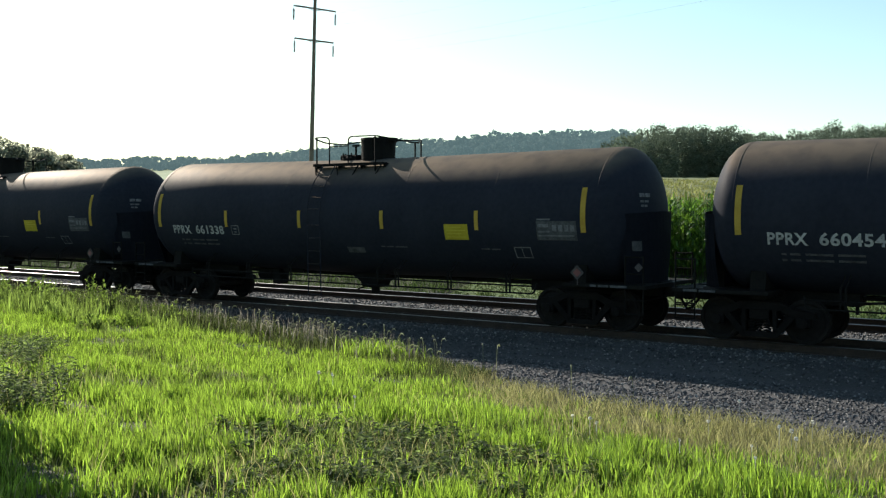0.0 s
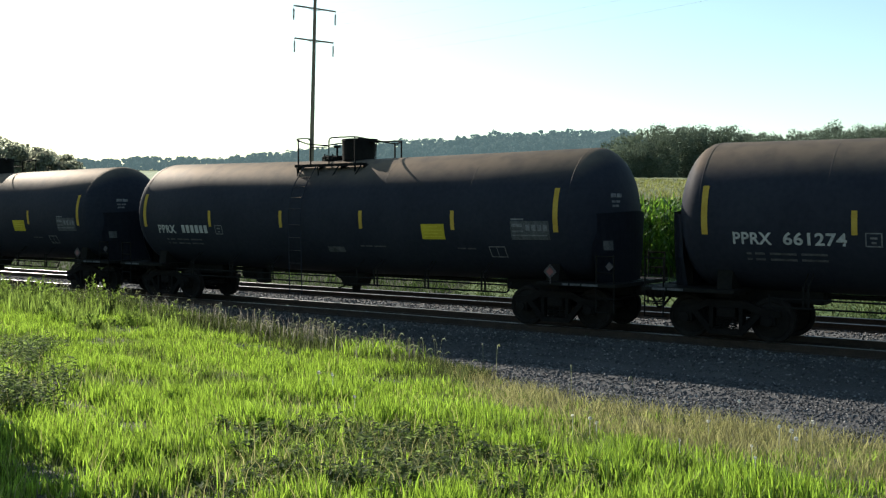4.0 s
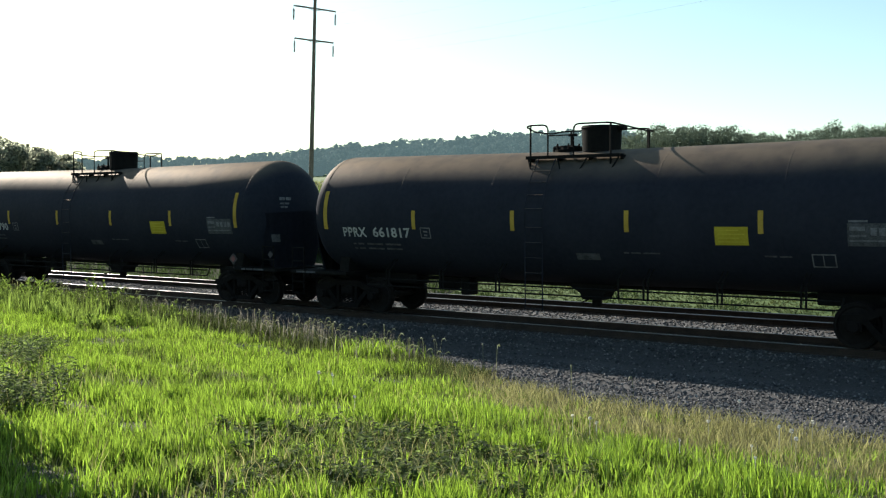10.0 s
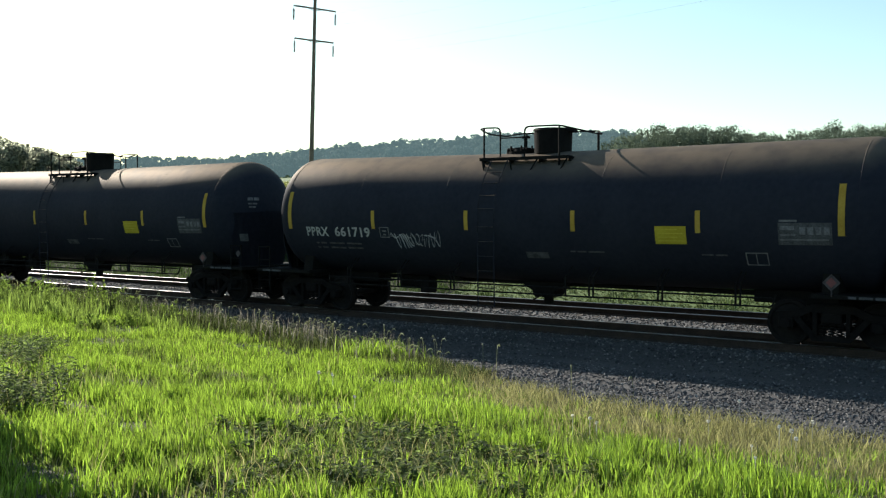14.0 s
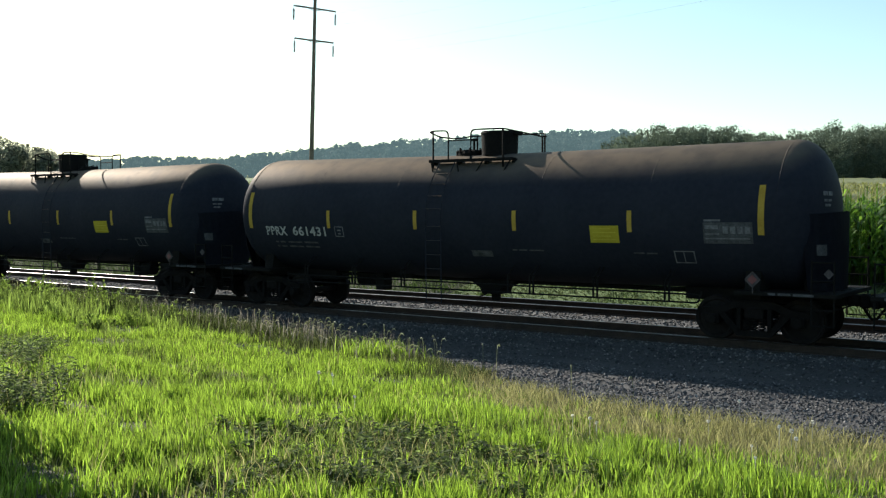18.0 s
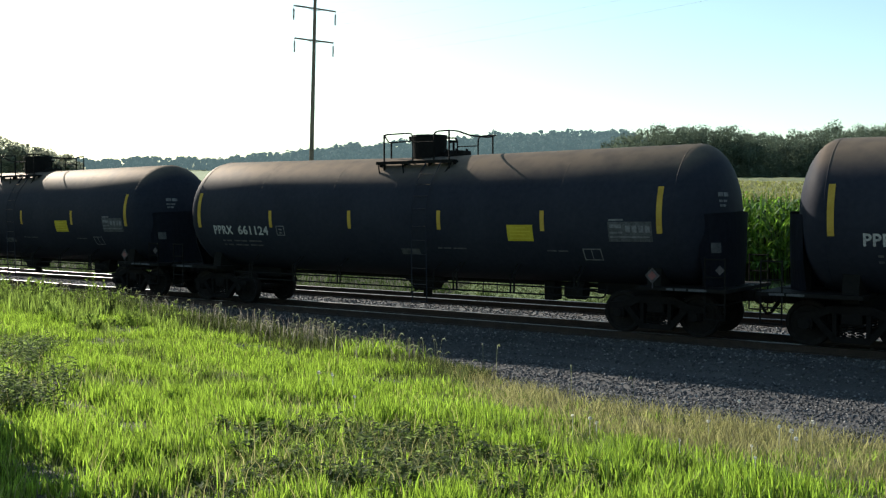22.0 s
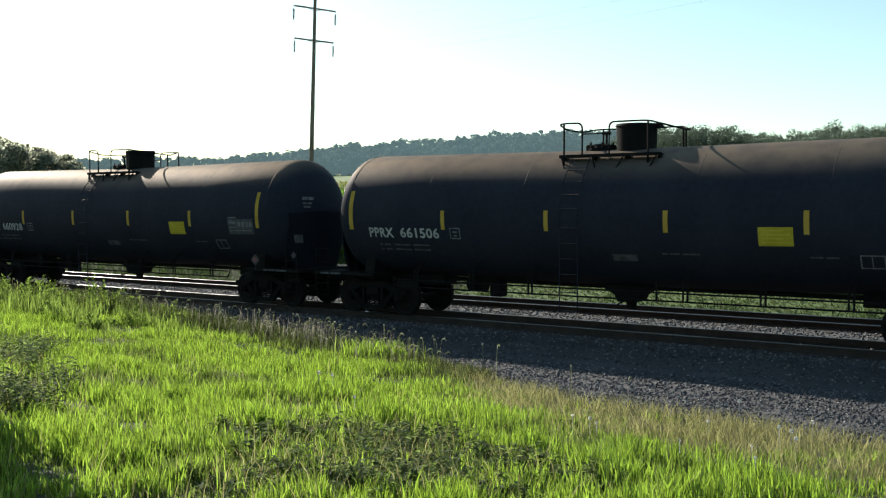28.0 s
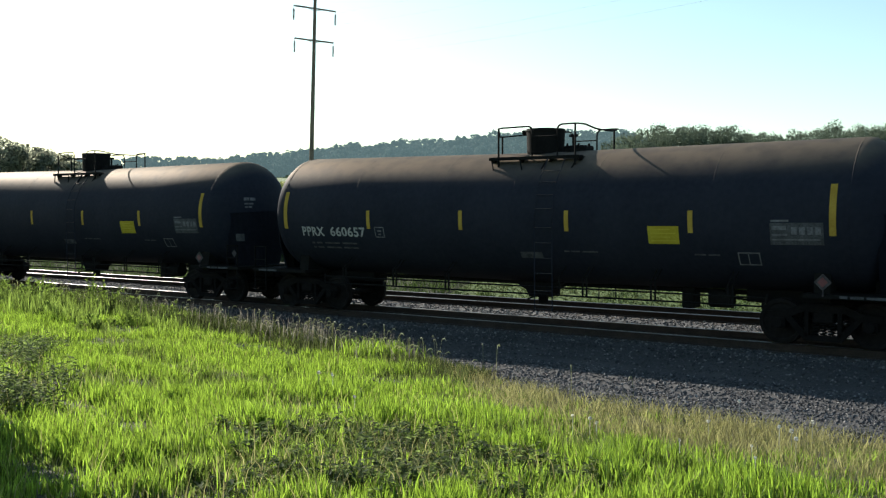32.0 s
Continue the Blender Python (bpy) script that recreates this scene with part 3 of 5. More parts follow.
    for x0, x1 in ((7.4, 7.55), (7.6, 7.85), (7.9, 8.3)):
        box(bm, x0, x1, -1.456, -1.451, 1.035, 1.085)
    for x0, x1 in ((-8.5, -8.2), (-8.15, -7.8)):
        box(bm, x0, x1, -1.456, -1.451, 1.035, 1.085)
    part("lettering", bm, FADED, car, "pale stencil on the side sill")

    # side handrails below the tank
    for side in (-1, 1):
        bm = bmesh.new()
        pipe(bm, bend([(-6.0, side * 1.4, 1.05), (-5.95, side * 1.46, 0.80), (5.95, side * 1.46, 0.80), (6.0, side * 1.4, 1.05)], 0.08), 0.021)
        rail = part("handrail", bm, STEEL, car, "long side handrail under the tank")
        bm = bmesh.new()
        pipe(bm, [(-5.95, side * 1.46, 0.975), (5.95, side * 1.46, 0.975)], 0.02)
        part("upper_bar", bm, STEEL, rail)
        for x in (-5.3, -5.2, -3.6, -3.5, -1.95, -1.85, 1.25, 1.85, 1.95, 3.5, 3.6, 5.2, 5.3):
            x *= -side
            bm = bmesh.new()
            box(bm, x - 0.02, x + 0.02, side * 1.46 - 0.012, side * 1.46 + 0.012, 0.78, 1.25)
            rod(bm, (x, side * 1.45, 1.2), (x, side * 1.08, 1.5), 0.012, seg=6)
            part("post", bm, STEEL, rail)

    # bottom outlet with its skid
    bm = bmesh.new()
    prism(bm, [(-0.8, 1.05), (0.8, 1.05), (0.32, 0.78), (0.24, 0.62), (-0.24, 0.62), (-0.32, 0.78)], "y", -0.28, 0.28)
    rod(bm, (0, 0, 0.62), (0, 0, 0.45), 0.12, seg=12)
    rod(bm, (0, -0.3, 0.68), (0, -0.75, 0.6), 0.02)
    part("bottom_outlet", bm, STEEL, car, "bottom outlet valve inside a steel skid")
    bm = bmesh.new()
    box(bm, -5.4, 5.4, -0.04, 0.04, 0.90, 0.98)
    part("centre_rod", bm, STEEL, car)
    part("brake_pipe", rod(bmesh.new(), (-5.4, 0.5, 0.94), (5.4, 0.5, 0.94), 0.025, seg=6), STEEL, car)

    # gear that turns round with the car: air brake, ladder and top platform
    turning = []
    bm = bmesh.new()
    rod(bm, (-3.2, -0.3, 1.05), (-2.4, -0.3, 1.05), 0.11, seg=14)
    box(bm, -3.0, -2.92, -0.38, -0.22, 1.0, 1.3)
    box(bm, -2.7, -2.62, -0.38, -0.22, 1.0, 1.3)
    turning.append(part("air_reservoir", bm, STEEL, car))
    bm = bmesh.new()
    rod(bm, (-4.76, 0.3, 0.82), (-4.26, 0.3, 0.82), 0.2, seg=12)
    rod(bm, (-4.76, 0.3, 0.85), (-6.2, 0.2, 0.7), 0.025, seg=6)
    box(bm, -4.75, -4.6, 0.15, 0.4, 0.95, 1.3)
    box(bm, -5.34, -5.28, -0.05, 0.0, 0.6, 1.2)
    turning.append(part("brake_cylinder", bm, STEEL, car))
    bm = bmesh.new()
    box(bm, -3.84, -3.54, -0.2, 0.2, 0.55, 1.2, 0.03)
    turning.append(part("control_valve", bm, STEEL, car))
    for side in (-1, 1):
        bm = bmesh.new()
        for x in (-1.02, -0.56):
            pts = [(x, side * 1.03, 4.0)] + [(x, side * (R_TANK + 0.09) * math.cos(radians(a)), 2.58 + (R_TANK + 0.09) * math.sin(radians(a))) for a in range(44, -1, -8)] + [(x, side * 1.68, 2.2), (x, side * 1.66, 1.2), (x, side * 1.64, 0.45)]
            pipe(bm, pts, 0.015)
        for a in range(40, -1, -11):
            p = (side * (R_TANK + 0.09) * math.cos(radians(a)), 2.58 + (R_TANK + 0.09) * math.sin(radians(a)))
            rod(bm, (-1.02, *p), (-0.56, *p), 0.010, seg=6)
        for z in (2.35, 2.0, 1.65, 1.3, 0.9, 0.48):
            rod(bm, (-1.02, side * 1.67, z), (-0.56, side * 1.67, z), 0.010, seg=6)
        turning.append(part("ladder", bm, TANK, car, "side ladder up to the top platform"))
    bm = box(box(bmesh.new(), -1.37, 1.08, -1.06, -1.0, 3.96, 4.035), -1.37, 1.08, 1.0, 1.06, 3.96, 4.035)
    box(box(bm, -1.37, -1.31, -1.02, 1.02, 3.97, 4.008), 1.02, 1.08, -1.02, 1.02, 3.97, 4.008)
    platform = part("top_platform", bm, STEEL, car, "steel platform round the manway")
    turning.append(platform)
    for y0, y1 in ((-1.0, -0.80), (0.80, 1.0)):
        for k in range(5):
            x0 = -1.36 + 0.487 * k
            part("deck_plate", box(bmesh.new(), x0, x0 + 0.48, y0, y1, 4.012, 4.036), STEEL, platform)
    part("deck_plate", box(bmesh.new(), -1.36, -1.16, -0.51, 0.51, 4.012, 4.036), STEEL, platform)
    part("deck_plate", box(bmesh.new(), 0.68, 1.07, -0.51, 0.51, 4.012, 4.036), STEEL, platform)
    part("deck_plate", box(bmesh.new(), -0.46, -0.38, -0.51, 0.51, 4.012, 4.036), STEEL, platform)
    for x in (-1.34, -0.55, 0.25, 1.05):
        for side in (-1, 1):
            bm = bmesh.new()
            y0, y1 = sorted((side * 0.5, side * 1.0))
            box(bm, x - 0.03, x + 0.03, y0, y1, 3.98, 4.01)
            box(bm, x - 0.04, x + 0.04, side * 0.85 - 0.05, side * 0.85 + 0.05, 3.8, 4.0)
            rod(bm, (x, side * 1.0, 4.0), (x + 0.14 * (1 if x < 0 else -1), side * 1.12, 3.7), 0.018, seg=6)
            part("bracket", bm, STEEL, platform)
    for side in (-1, 1):
        bm = bmesh.new()
        y = side * 1.02
        rod(bm, (-1.26, y, 3.80), (-1.26, y, 4.75), 0.023, seg=6)
        part("guard_post", bm, STEEL, platform)
        bm = bmesh.new()
        pipe(bm, bend([(-0.11, y, 4.02), (-0.11, y, 4.75), (0.83, y, 4.74), (1.22, 0.25 + side * 0.1, 4.60)], 0.14), 0.021)
        rod(bm, (0.83, y, 3.8), (0.83, y, 4.74), 0.024, seg=6)
        rod(bm, (-0.79, y, 4.5), (-0.11, y, 4.5), 0.015, seg=6)
        part("guard_rail", bm, STEEL, platform, "bent tube guard rail")
    bm = bmesh.new()
    pipe(bm, bend([(-0.79, -1.02, 4.02), (-0.79, -1.02, 4.755), (-1.24, -1.02, 4.765), (-1.44, -0.92, 4.75), (-1.5, -0.4, 4.66), (-1.5, 0.4, 4.66), (-1.44, 0.92, 4.75), (-1.24, 1.02, 4.765), (-0.79, 1.02, 4.755), (-0.79, 1.02, 4.02)], 0.14), 0.021)
    part("guard_rail", bm, STEEL, platform, "bent tube guard rail round the platform end")
    bm = bmesh.new()
    pipe(bm, bend([(1.22, 0.15, 4.60), (1.31, 0.25, 4.60), (1.22, 0.35, 4.60)], 0.05), 0.021)
    rod(bm, (1.20, 0.25, 4.60), (1.20, 0.25, 4.05), 0.024, seg=6)
    part("guard_rail", bm, STEEL, platform)
    bm = bmesh.new()
    rod(bm, (0.10, 0, 4.05), (0.10, 0, 4.14), 0.36, seg=48)
    rod(bm, (0.10, 0, 4.14), (0.10, 0, 4.70), 0.455, 0.475, seg=56)
    housing = part("manway_housing", bm, STEEL, car, "round black protective housing with a hinged lid")
    turning.append(housing)
    bm = bmesh.new()
    rod(bm, (0.10, 0, 4.70), (0.10, 0, 4.755), 0.50, 0.475, seg=56)
    box(bm, 0.54, 0.72, -0.12, 0.12, 4.64, 4.75, 0.02)
    part("lid", bm, STEEL, housing)
    bm = bmesh.new()
    rod(bm, (-0.8, 0, 4.12), (-0.8, 0, 4.22), 0.33, seg=20)
    rod(bm, (-0.8, 0, 4.22), (-0.8, 0, 4.32), 0.27, 0.2, seg=20)
    box(bm, -1.12, -0.5, -0.22, 0.22, 4.12, 4.31, 0.03)
    for k in range(6):
        a = k * math.pi / 3
        rod(bm, (-0.8 + 0.3 * math.cos(a), 0.3 * math.sin(a), 4.1), (-0.8 + 0.3 * math.cos(a), 0.3 * math.sin(a), 4.36), 0.022, seg=6)
    rod(bm, (-0.62, -0.1, 4.3), (-0.62, -0.1, 4.56), 0.03, seg=8)
    box(bm, -0.72, -0.52, -0.14, -0.06, 4.54, 4.6)
    turning.append(part("manway", bm, STEEL, car, "bolted manway cover with a relief valve"))
    for o in turning:
        o["turns"] = 1
    for e in (-1, 1):
        make_bogie(car, e * 7.0)
    return car


MADE = {}


def material_once(name, a, b):
    if name not in MADE:
        MADE[name] = material(name, a, b, 0.6, grain=20, wear=3)
    return MADE[name]


WHITE_DIM = material("worn_white_stencil", (0.08, 0.08, 0.088), (0.19, 0.19, 0.20), 0.9, grain=30, wear=5, spec=0.04)


def text_mesh(body, size):
    cu = bpy.data.curves.new("lettering", "FONT")
    cu.body, cu.size, cu.offset, cu.space_character = body, size, 0.026, 1.06
    cu.resolution_u = 3
    ob = bpy.data.objects.new("lettering", cu)
    scene.collection.objects.link(ob)
    me = bpy.data.meshes.new_from_object(ob.evaluated_get(bpy.context.evaluated_depsgraph_get()))
    bpy.data.objects.remove(ob)
    return me


def letter_tank(tank, body, x0, x1, z_base, height):
    """Stencilled characters wrapped on the shell between x0 and x1."""
    me = text_mesh(body, 1.0)
    co = np.empty(len(me.vertices) * 3, np.float32)
    me.vertices.foreach_get("co", co)
    co = co.reshape(-1, 3)
    lo, hi = co.min(0), co.max(0)
    for v in me.vertices:
        u = (v.co.x - lo[0]) / (hi[0] - lo[0])
        up = (v.co.y - 0.0) / 0.70 * height
        v.co = on_tank(x0 + (x1 - x0) * u, angle_at(z_base, x0) + math.degrees(up / R_TANK), 0.009)
    me.materials.clear()
    me.materials.append(WHITE)
    ob = new("lettering", me)
    ob.parent = tank
    return tagged(ob, "white stencilled reporting mark")


def scribble(tank, seed, x0, x1, z0, z1, loops, thick=0.022):
    """A sprayed tag of looping strokes that spell nothing."""
    r = random.Random(seed)
    bm = bmesh.new()
    n = loops * 14
    ph, k1, k2 = r.random() * 6, r.uniform(0.8, 1.3), r.uniform(2.3, 3.4)
    last = None
    for i in range(n + 1):
        t = i / n
        a = 2 * math.pi * loops * t
        x = x0 + (x1 - x0) * t + 0.10 * math.cos(a + ph)
        amp = (z1 - z0) / 2 * (0.55 + 0.45 * math.sin(k2 * a / 3 + ph))
        z = (z0 + z1) / 2 + amp * math.sin(a * k1) + 0.05 * math.sin(a * 2.3)
        w = thick * (0.6 + 0.5 * abs(math.sin(a + ph)))
        p, q = on_tank(x, angle_at(z, x), 0.008), on_tank(x + w * 0.7, angle_at(z + w, x), 0.008)
        pair = (bm.verts.new(p), bm.verts.new(q))
        if last and i % 37:
            bm.faces.new((last[0], pair[0], pair[1], last[1]))
        last = pair
    return part("graffiti", bm, SPRAY, tank, "pale sprayed scribble")


# marks read from the cars, from the one ahead backwards; None where the digits never show
MARKS = ["660454", "661338", "661099", "661274", None, "661088", "661020", "663257", "661817", "661790", "661757", "661719", None, "661780", "661431", "661692", "663553", "661124", "660507", "661737", None, "661506", "660928", "660187", "660657", None, None]
TURNED = {3, 13, 15, 17, 18, 19, 24, 25}
PATH_A = (-19.192, 430.598, -11.066, 3.1987)
PATH_B = (3.4926, 341.4218, 102.7537, -45.1820)


def travelled(t):
    """How far the train has come at t seconds: the place of the first whole car's second stripe."""
    c = PATH_A if t < 20.09 else PATH_B
    u = t / 32.0
    slack = float(np.interp(t, [0, 0.7, 6, 7.5, 9, 13, 20, 21.5, 22.5, 23.5, 25.5, 27.5, 29, 30.5, 31, 31.5, 32], [0.03, 0, -0.05, -0.06, 0, 0.03, 0.05, 0.12, 0.18, 0.17, 0.05, -0.02, -0.09, -0.13, -0.13, -0.06, 0.03]))
    return slack + c[0] + c[1] * u + c[2] * u * u + c[3] * u ** 3


CARS = []


def build_train():
    first = make_car()
    other = copy_thing(first, Matrix())
    for o in other.children:
        if "turns" in o:
            o.matrix_basis = pose(0.15, 0, 0, 0, 0, 180) @ o.matrix_basis
    used = {0: False, 1: False}
    for i, mark in enumerate(MARKS):
        kind = 1 if i in TURNED else 0
        base = other if kind else first
        car = copy_thing(base, Matrix()) if used[kind] else None
        CARS.append((car, base, kind, mark))
        used[kind] = True
    out = []
    for i, (car, base, kind, mark) in enumerate(CARS):
        out.append((i, car or base, mark))
    CARS.clear()
    for i, car, mark in out:
        car.name = "tank_car"
        label = "black railway tank car with yellow stripes and white mark"
        tank = next(o for o in car.children if o.name.startswith("tank"))
        if mark:
            letter_tank(tank, mark, -5.69, -4.47, 2.075, 0.245)
        letter_tank(tank, "PPRX", -6.70, -5.91, 2.075, 0.245)
        if not mark:
            bm = bmesh.new()
            for k in range(6):
                patch_z(bm, -5.62 + 0.2 * k, -5.48 + 0.2 * k, 2.08, 2.31, 0.009)
            part("lettering", bm, WHITE, tank)
        if i == 7:
            part("plate", patch_z(bmesh.new(), -2.2, -1.5, 1.72, 1.85), FADED, tank, "worn pale stencil patch")
        if i == 3:
            scribble(tank, 5, -3.1, -1.75, 1.75, 2.1, 9)
            scribble(tank, 8, -1.5, -0.1, 1.72, 2.12, 9)
            label = "black railway tank car with a pale graffiti tag"
        if i == 11:
            scribble(tank, 11, -3.7, -2.3, 1.82, 2.3, 11, 0.026)
            label = "black railway tank car with a sprayed tag beside its mark"
        if i == 13:
            scribble(tank, 21, 0.75, 1.75, 1.95, 2.55, 9, 0.03)
            scribble(tank, 22, 0.8, 2.3, 1.8, 2.15, 11, 0.028)
            label = "black railway tank car with graffiti near its middle"
        tagged(car, label, "tank car", "cars of the tank train")
        CARS.append((i, car))


build_train()


# ---- power line ----
def make_pole(at, along):
    """Tall wooden transmission pole with two crossarms and hanging insulators."""
    pole = tagged(new("power_pole"), "tall weathered wooden power pole with two crossarms", "power pole")
    pole.location = at
    pole.rotation_euler = (0, radians(2.2), 0)
    h = 26.0
    part("shaft", rod(bmesh.new(), (0, 0, -0.5), (0, 0, h), 0.27, 0.14, seg=14), POLE_WOOD, pole)
    u = Vector(along).normalized()
    for z, half in ((21.05, 2.45), (17.75, 2.28)):
        bm = bmesh.new()
        a, b = u * -half, u * half
        rod(bm, (a.x, a.y, z), (b.x, b.y, z), 0.085, seg=6)
        rod(bm, (u.x * -1.0, u.y * -1.0, z), (0, 0, z - 0.25), 0.03, seg=6)
        rod(bm, (u.x * 1.0, u.y * 1.0, z), (0, 0, z - 0.25), 0.03, seg=6)
        arm = part("crossarm", bm, POLE_WOOD, pole)
        for e in (a, b):
            bm = bmesh.new()
            rod(bm, (e.x, e.y, z), (e.x, e.y, z - 0.35), 0.02, seg=6)
            for k in range(9):
                rod(bm, (e.x, e.y, z - 0.35 - 0.125 * k), (e.x, e.y, z - 0.44 - 0.125 * k), 0.13, 0.06, seg=10)
            part("insulator", bm, INSULATOR, arm, "string of dark disc insulators")
    return pole, u


POLE_AT = Vector((-72.48, 56.1, 0.0))
POLE_AT.z = float(ground_z(POLE_AT.x, POLE_AT.y))
pole, across = make_pole(POLE_AT, (0.32, 0.947, 0))
run = Vector((across.y, -across.x, 0))


def wire(a, b, sag, r=0.005):
    pts = []
    for i in range(25):
        t = i / 24
        p = a.lerp(b, t)
        p.z -= sag * 4 * t * (1 - t)
        pts.append(p)
    return tagged(part("power_line", pipe(bmesh.new(), pts, r, 4), WIRE), "thin sagging aluminium conductor", "power line", "conductors")


for z, half in ((19.6, 2.45), (16.3, 2.28)):
    for sgn in (-1, 1):
        a = POLE_AT + across * sgn * half + Vector((z * math.sin(radians(2.2)), 0, z))
        wire(a, a + run * 120 + Vector((0, 0, 1.0)), 3.0)
        wire(a, a - run * 160 + Vector((0, 0, 6.0)), 3.5)


# ---- plants ----
def blades(name, x, y, z, height, width, lean, mat, label, curl=0.5, category="grass"):
    """Tapered, curved blades standing at the given places: one mesh."""
    n = len(x)
    a, b = rng.uniform(0, 6.283, n), rng.uniform(0, 6.283, n)
    dx, dy = np.cos(a), np.sin(a)
    bend_x, bend_y = np.cos(b) * lean * height, np.sin(b) * lean * height
    v = np.empty((n, 5, 3), np.float32)
    w = width / 2
    for i, (sx, up, ww, k) in enumerate(((-1, 0.0, 0.8, 0.0), (1, 0.0, 0.8, 0.0), (1, 0.55, 1.0, 0.3), (-1, 0.55, 1.0, 0.3), (0, 1.0, 0.0, 1.0))):
        v[:, i, 0] = x + sx * ww * w * dx + k * bend_x
        v[:, i, 1] = y + sx * ww * w * dy + k * bend_y
        v[:, i, 2] = z + up * height * (1 - 0.25 * curl * k * lean)
    f = np.array([(0, 1, 2), (0, 2, 3), (3, 2, 4)])
    faces = (f[None] + 5 * np.arange(n)[:, None, None]).reshape(-1, 3)
    return tagged(sheet(name, v.reshape(-1, 3), faces, mat), label, category)


def bank_points(n, r0, r1, power=1.0):
    """Places on the bank, denser near the foot path where the ground is close."""
    az = rng.uniform(-0.50, 0.52, n)
    r = r0 + (r1 - r0) * rng.uniform(0, 1, n) ** power
    fx, fy = -math.sin(YAW), math.cos(YAW)
    x = EYE.x + r * (np.cos(az) * fx + np.sin(az) * fy)
    y = EYE.y + r * (np.cos(az) * fy - np.sin(az) * fx)
    m = (y < bank_edge(x)) & (x > -48)
    return x[m], y[m]


def dryness(x, y):
    """0 on the lush grass, 1 in the tan seeding strip beside the gravel."""
    e = bank_edge(x)
    strip = np.interp(x, [-14, -10, -7, -5, -2.5], [0.3, 1.2, 2.3, 3.2, 3.7])
    return np.clip((strip - (e - y) + 0.5 * fbm(x, y, 1.1, 3.0)) / 0.9, 0, 1) * np.clip((x + 13) / 3, 0, 1)


def weediness(x, y):
    """1 inside the dark patches of low broad-leaved weeds."""
    k = 0
    for cx_, cy_, rx, ry in WEED_SPOTS:
        d = ((x - cx_) / rx) ** 2 + ((y - cy_) / ry) ** 2
        k = np.maximum(k, np.clip(1.6 - d, 0, 1))
    return k


WEED_SPOTS = [(-5.15 + 1.5 * u, -15.35 + 1.2 * v, 0.46, 0.36) for u, v in ((-0.9, -0.2), (-0.6, 0.5), (-0.5, -0.5), (-0.1, 0.1), (-0.1, 0.8), (0.1, -0.9), (0.25, -0.35), (0.45, 0.45), (0.6, -0.9), (0.7, -0.1), (0.95, 0.3), (0.3, -1.4), (0.9, -0.6))]
WEED_SPOTS += [(-14.6, -12.7, 0.8, 0.5), (-13.6, -13.5, 0.7, 0.5), (-12.9, -14.1, 0.6, 0.5), (-10.6, -15.1, 0.6, 0.5), (-15.4, -12.1, 0.7, 0.5), (-12.5, -13.9, 0.8, 0.5), (-9.7, -15.9, 0.5, 0.4), (-8.7, -16.6, 0.4, 0.3), (-9.1, -16.2, 0.4, 0.3)]


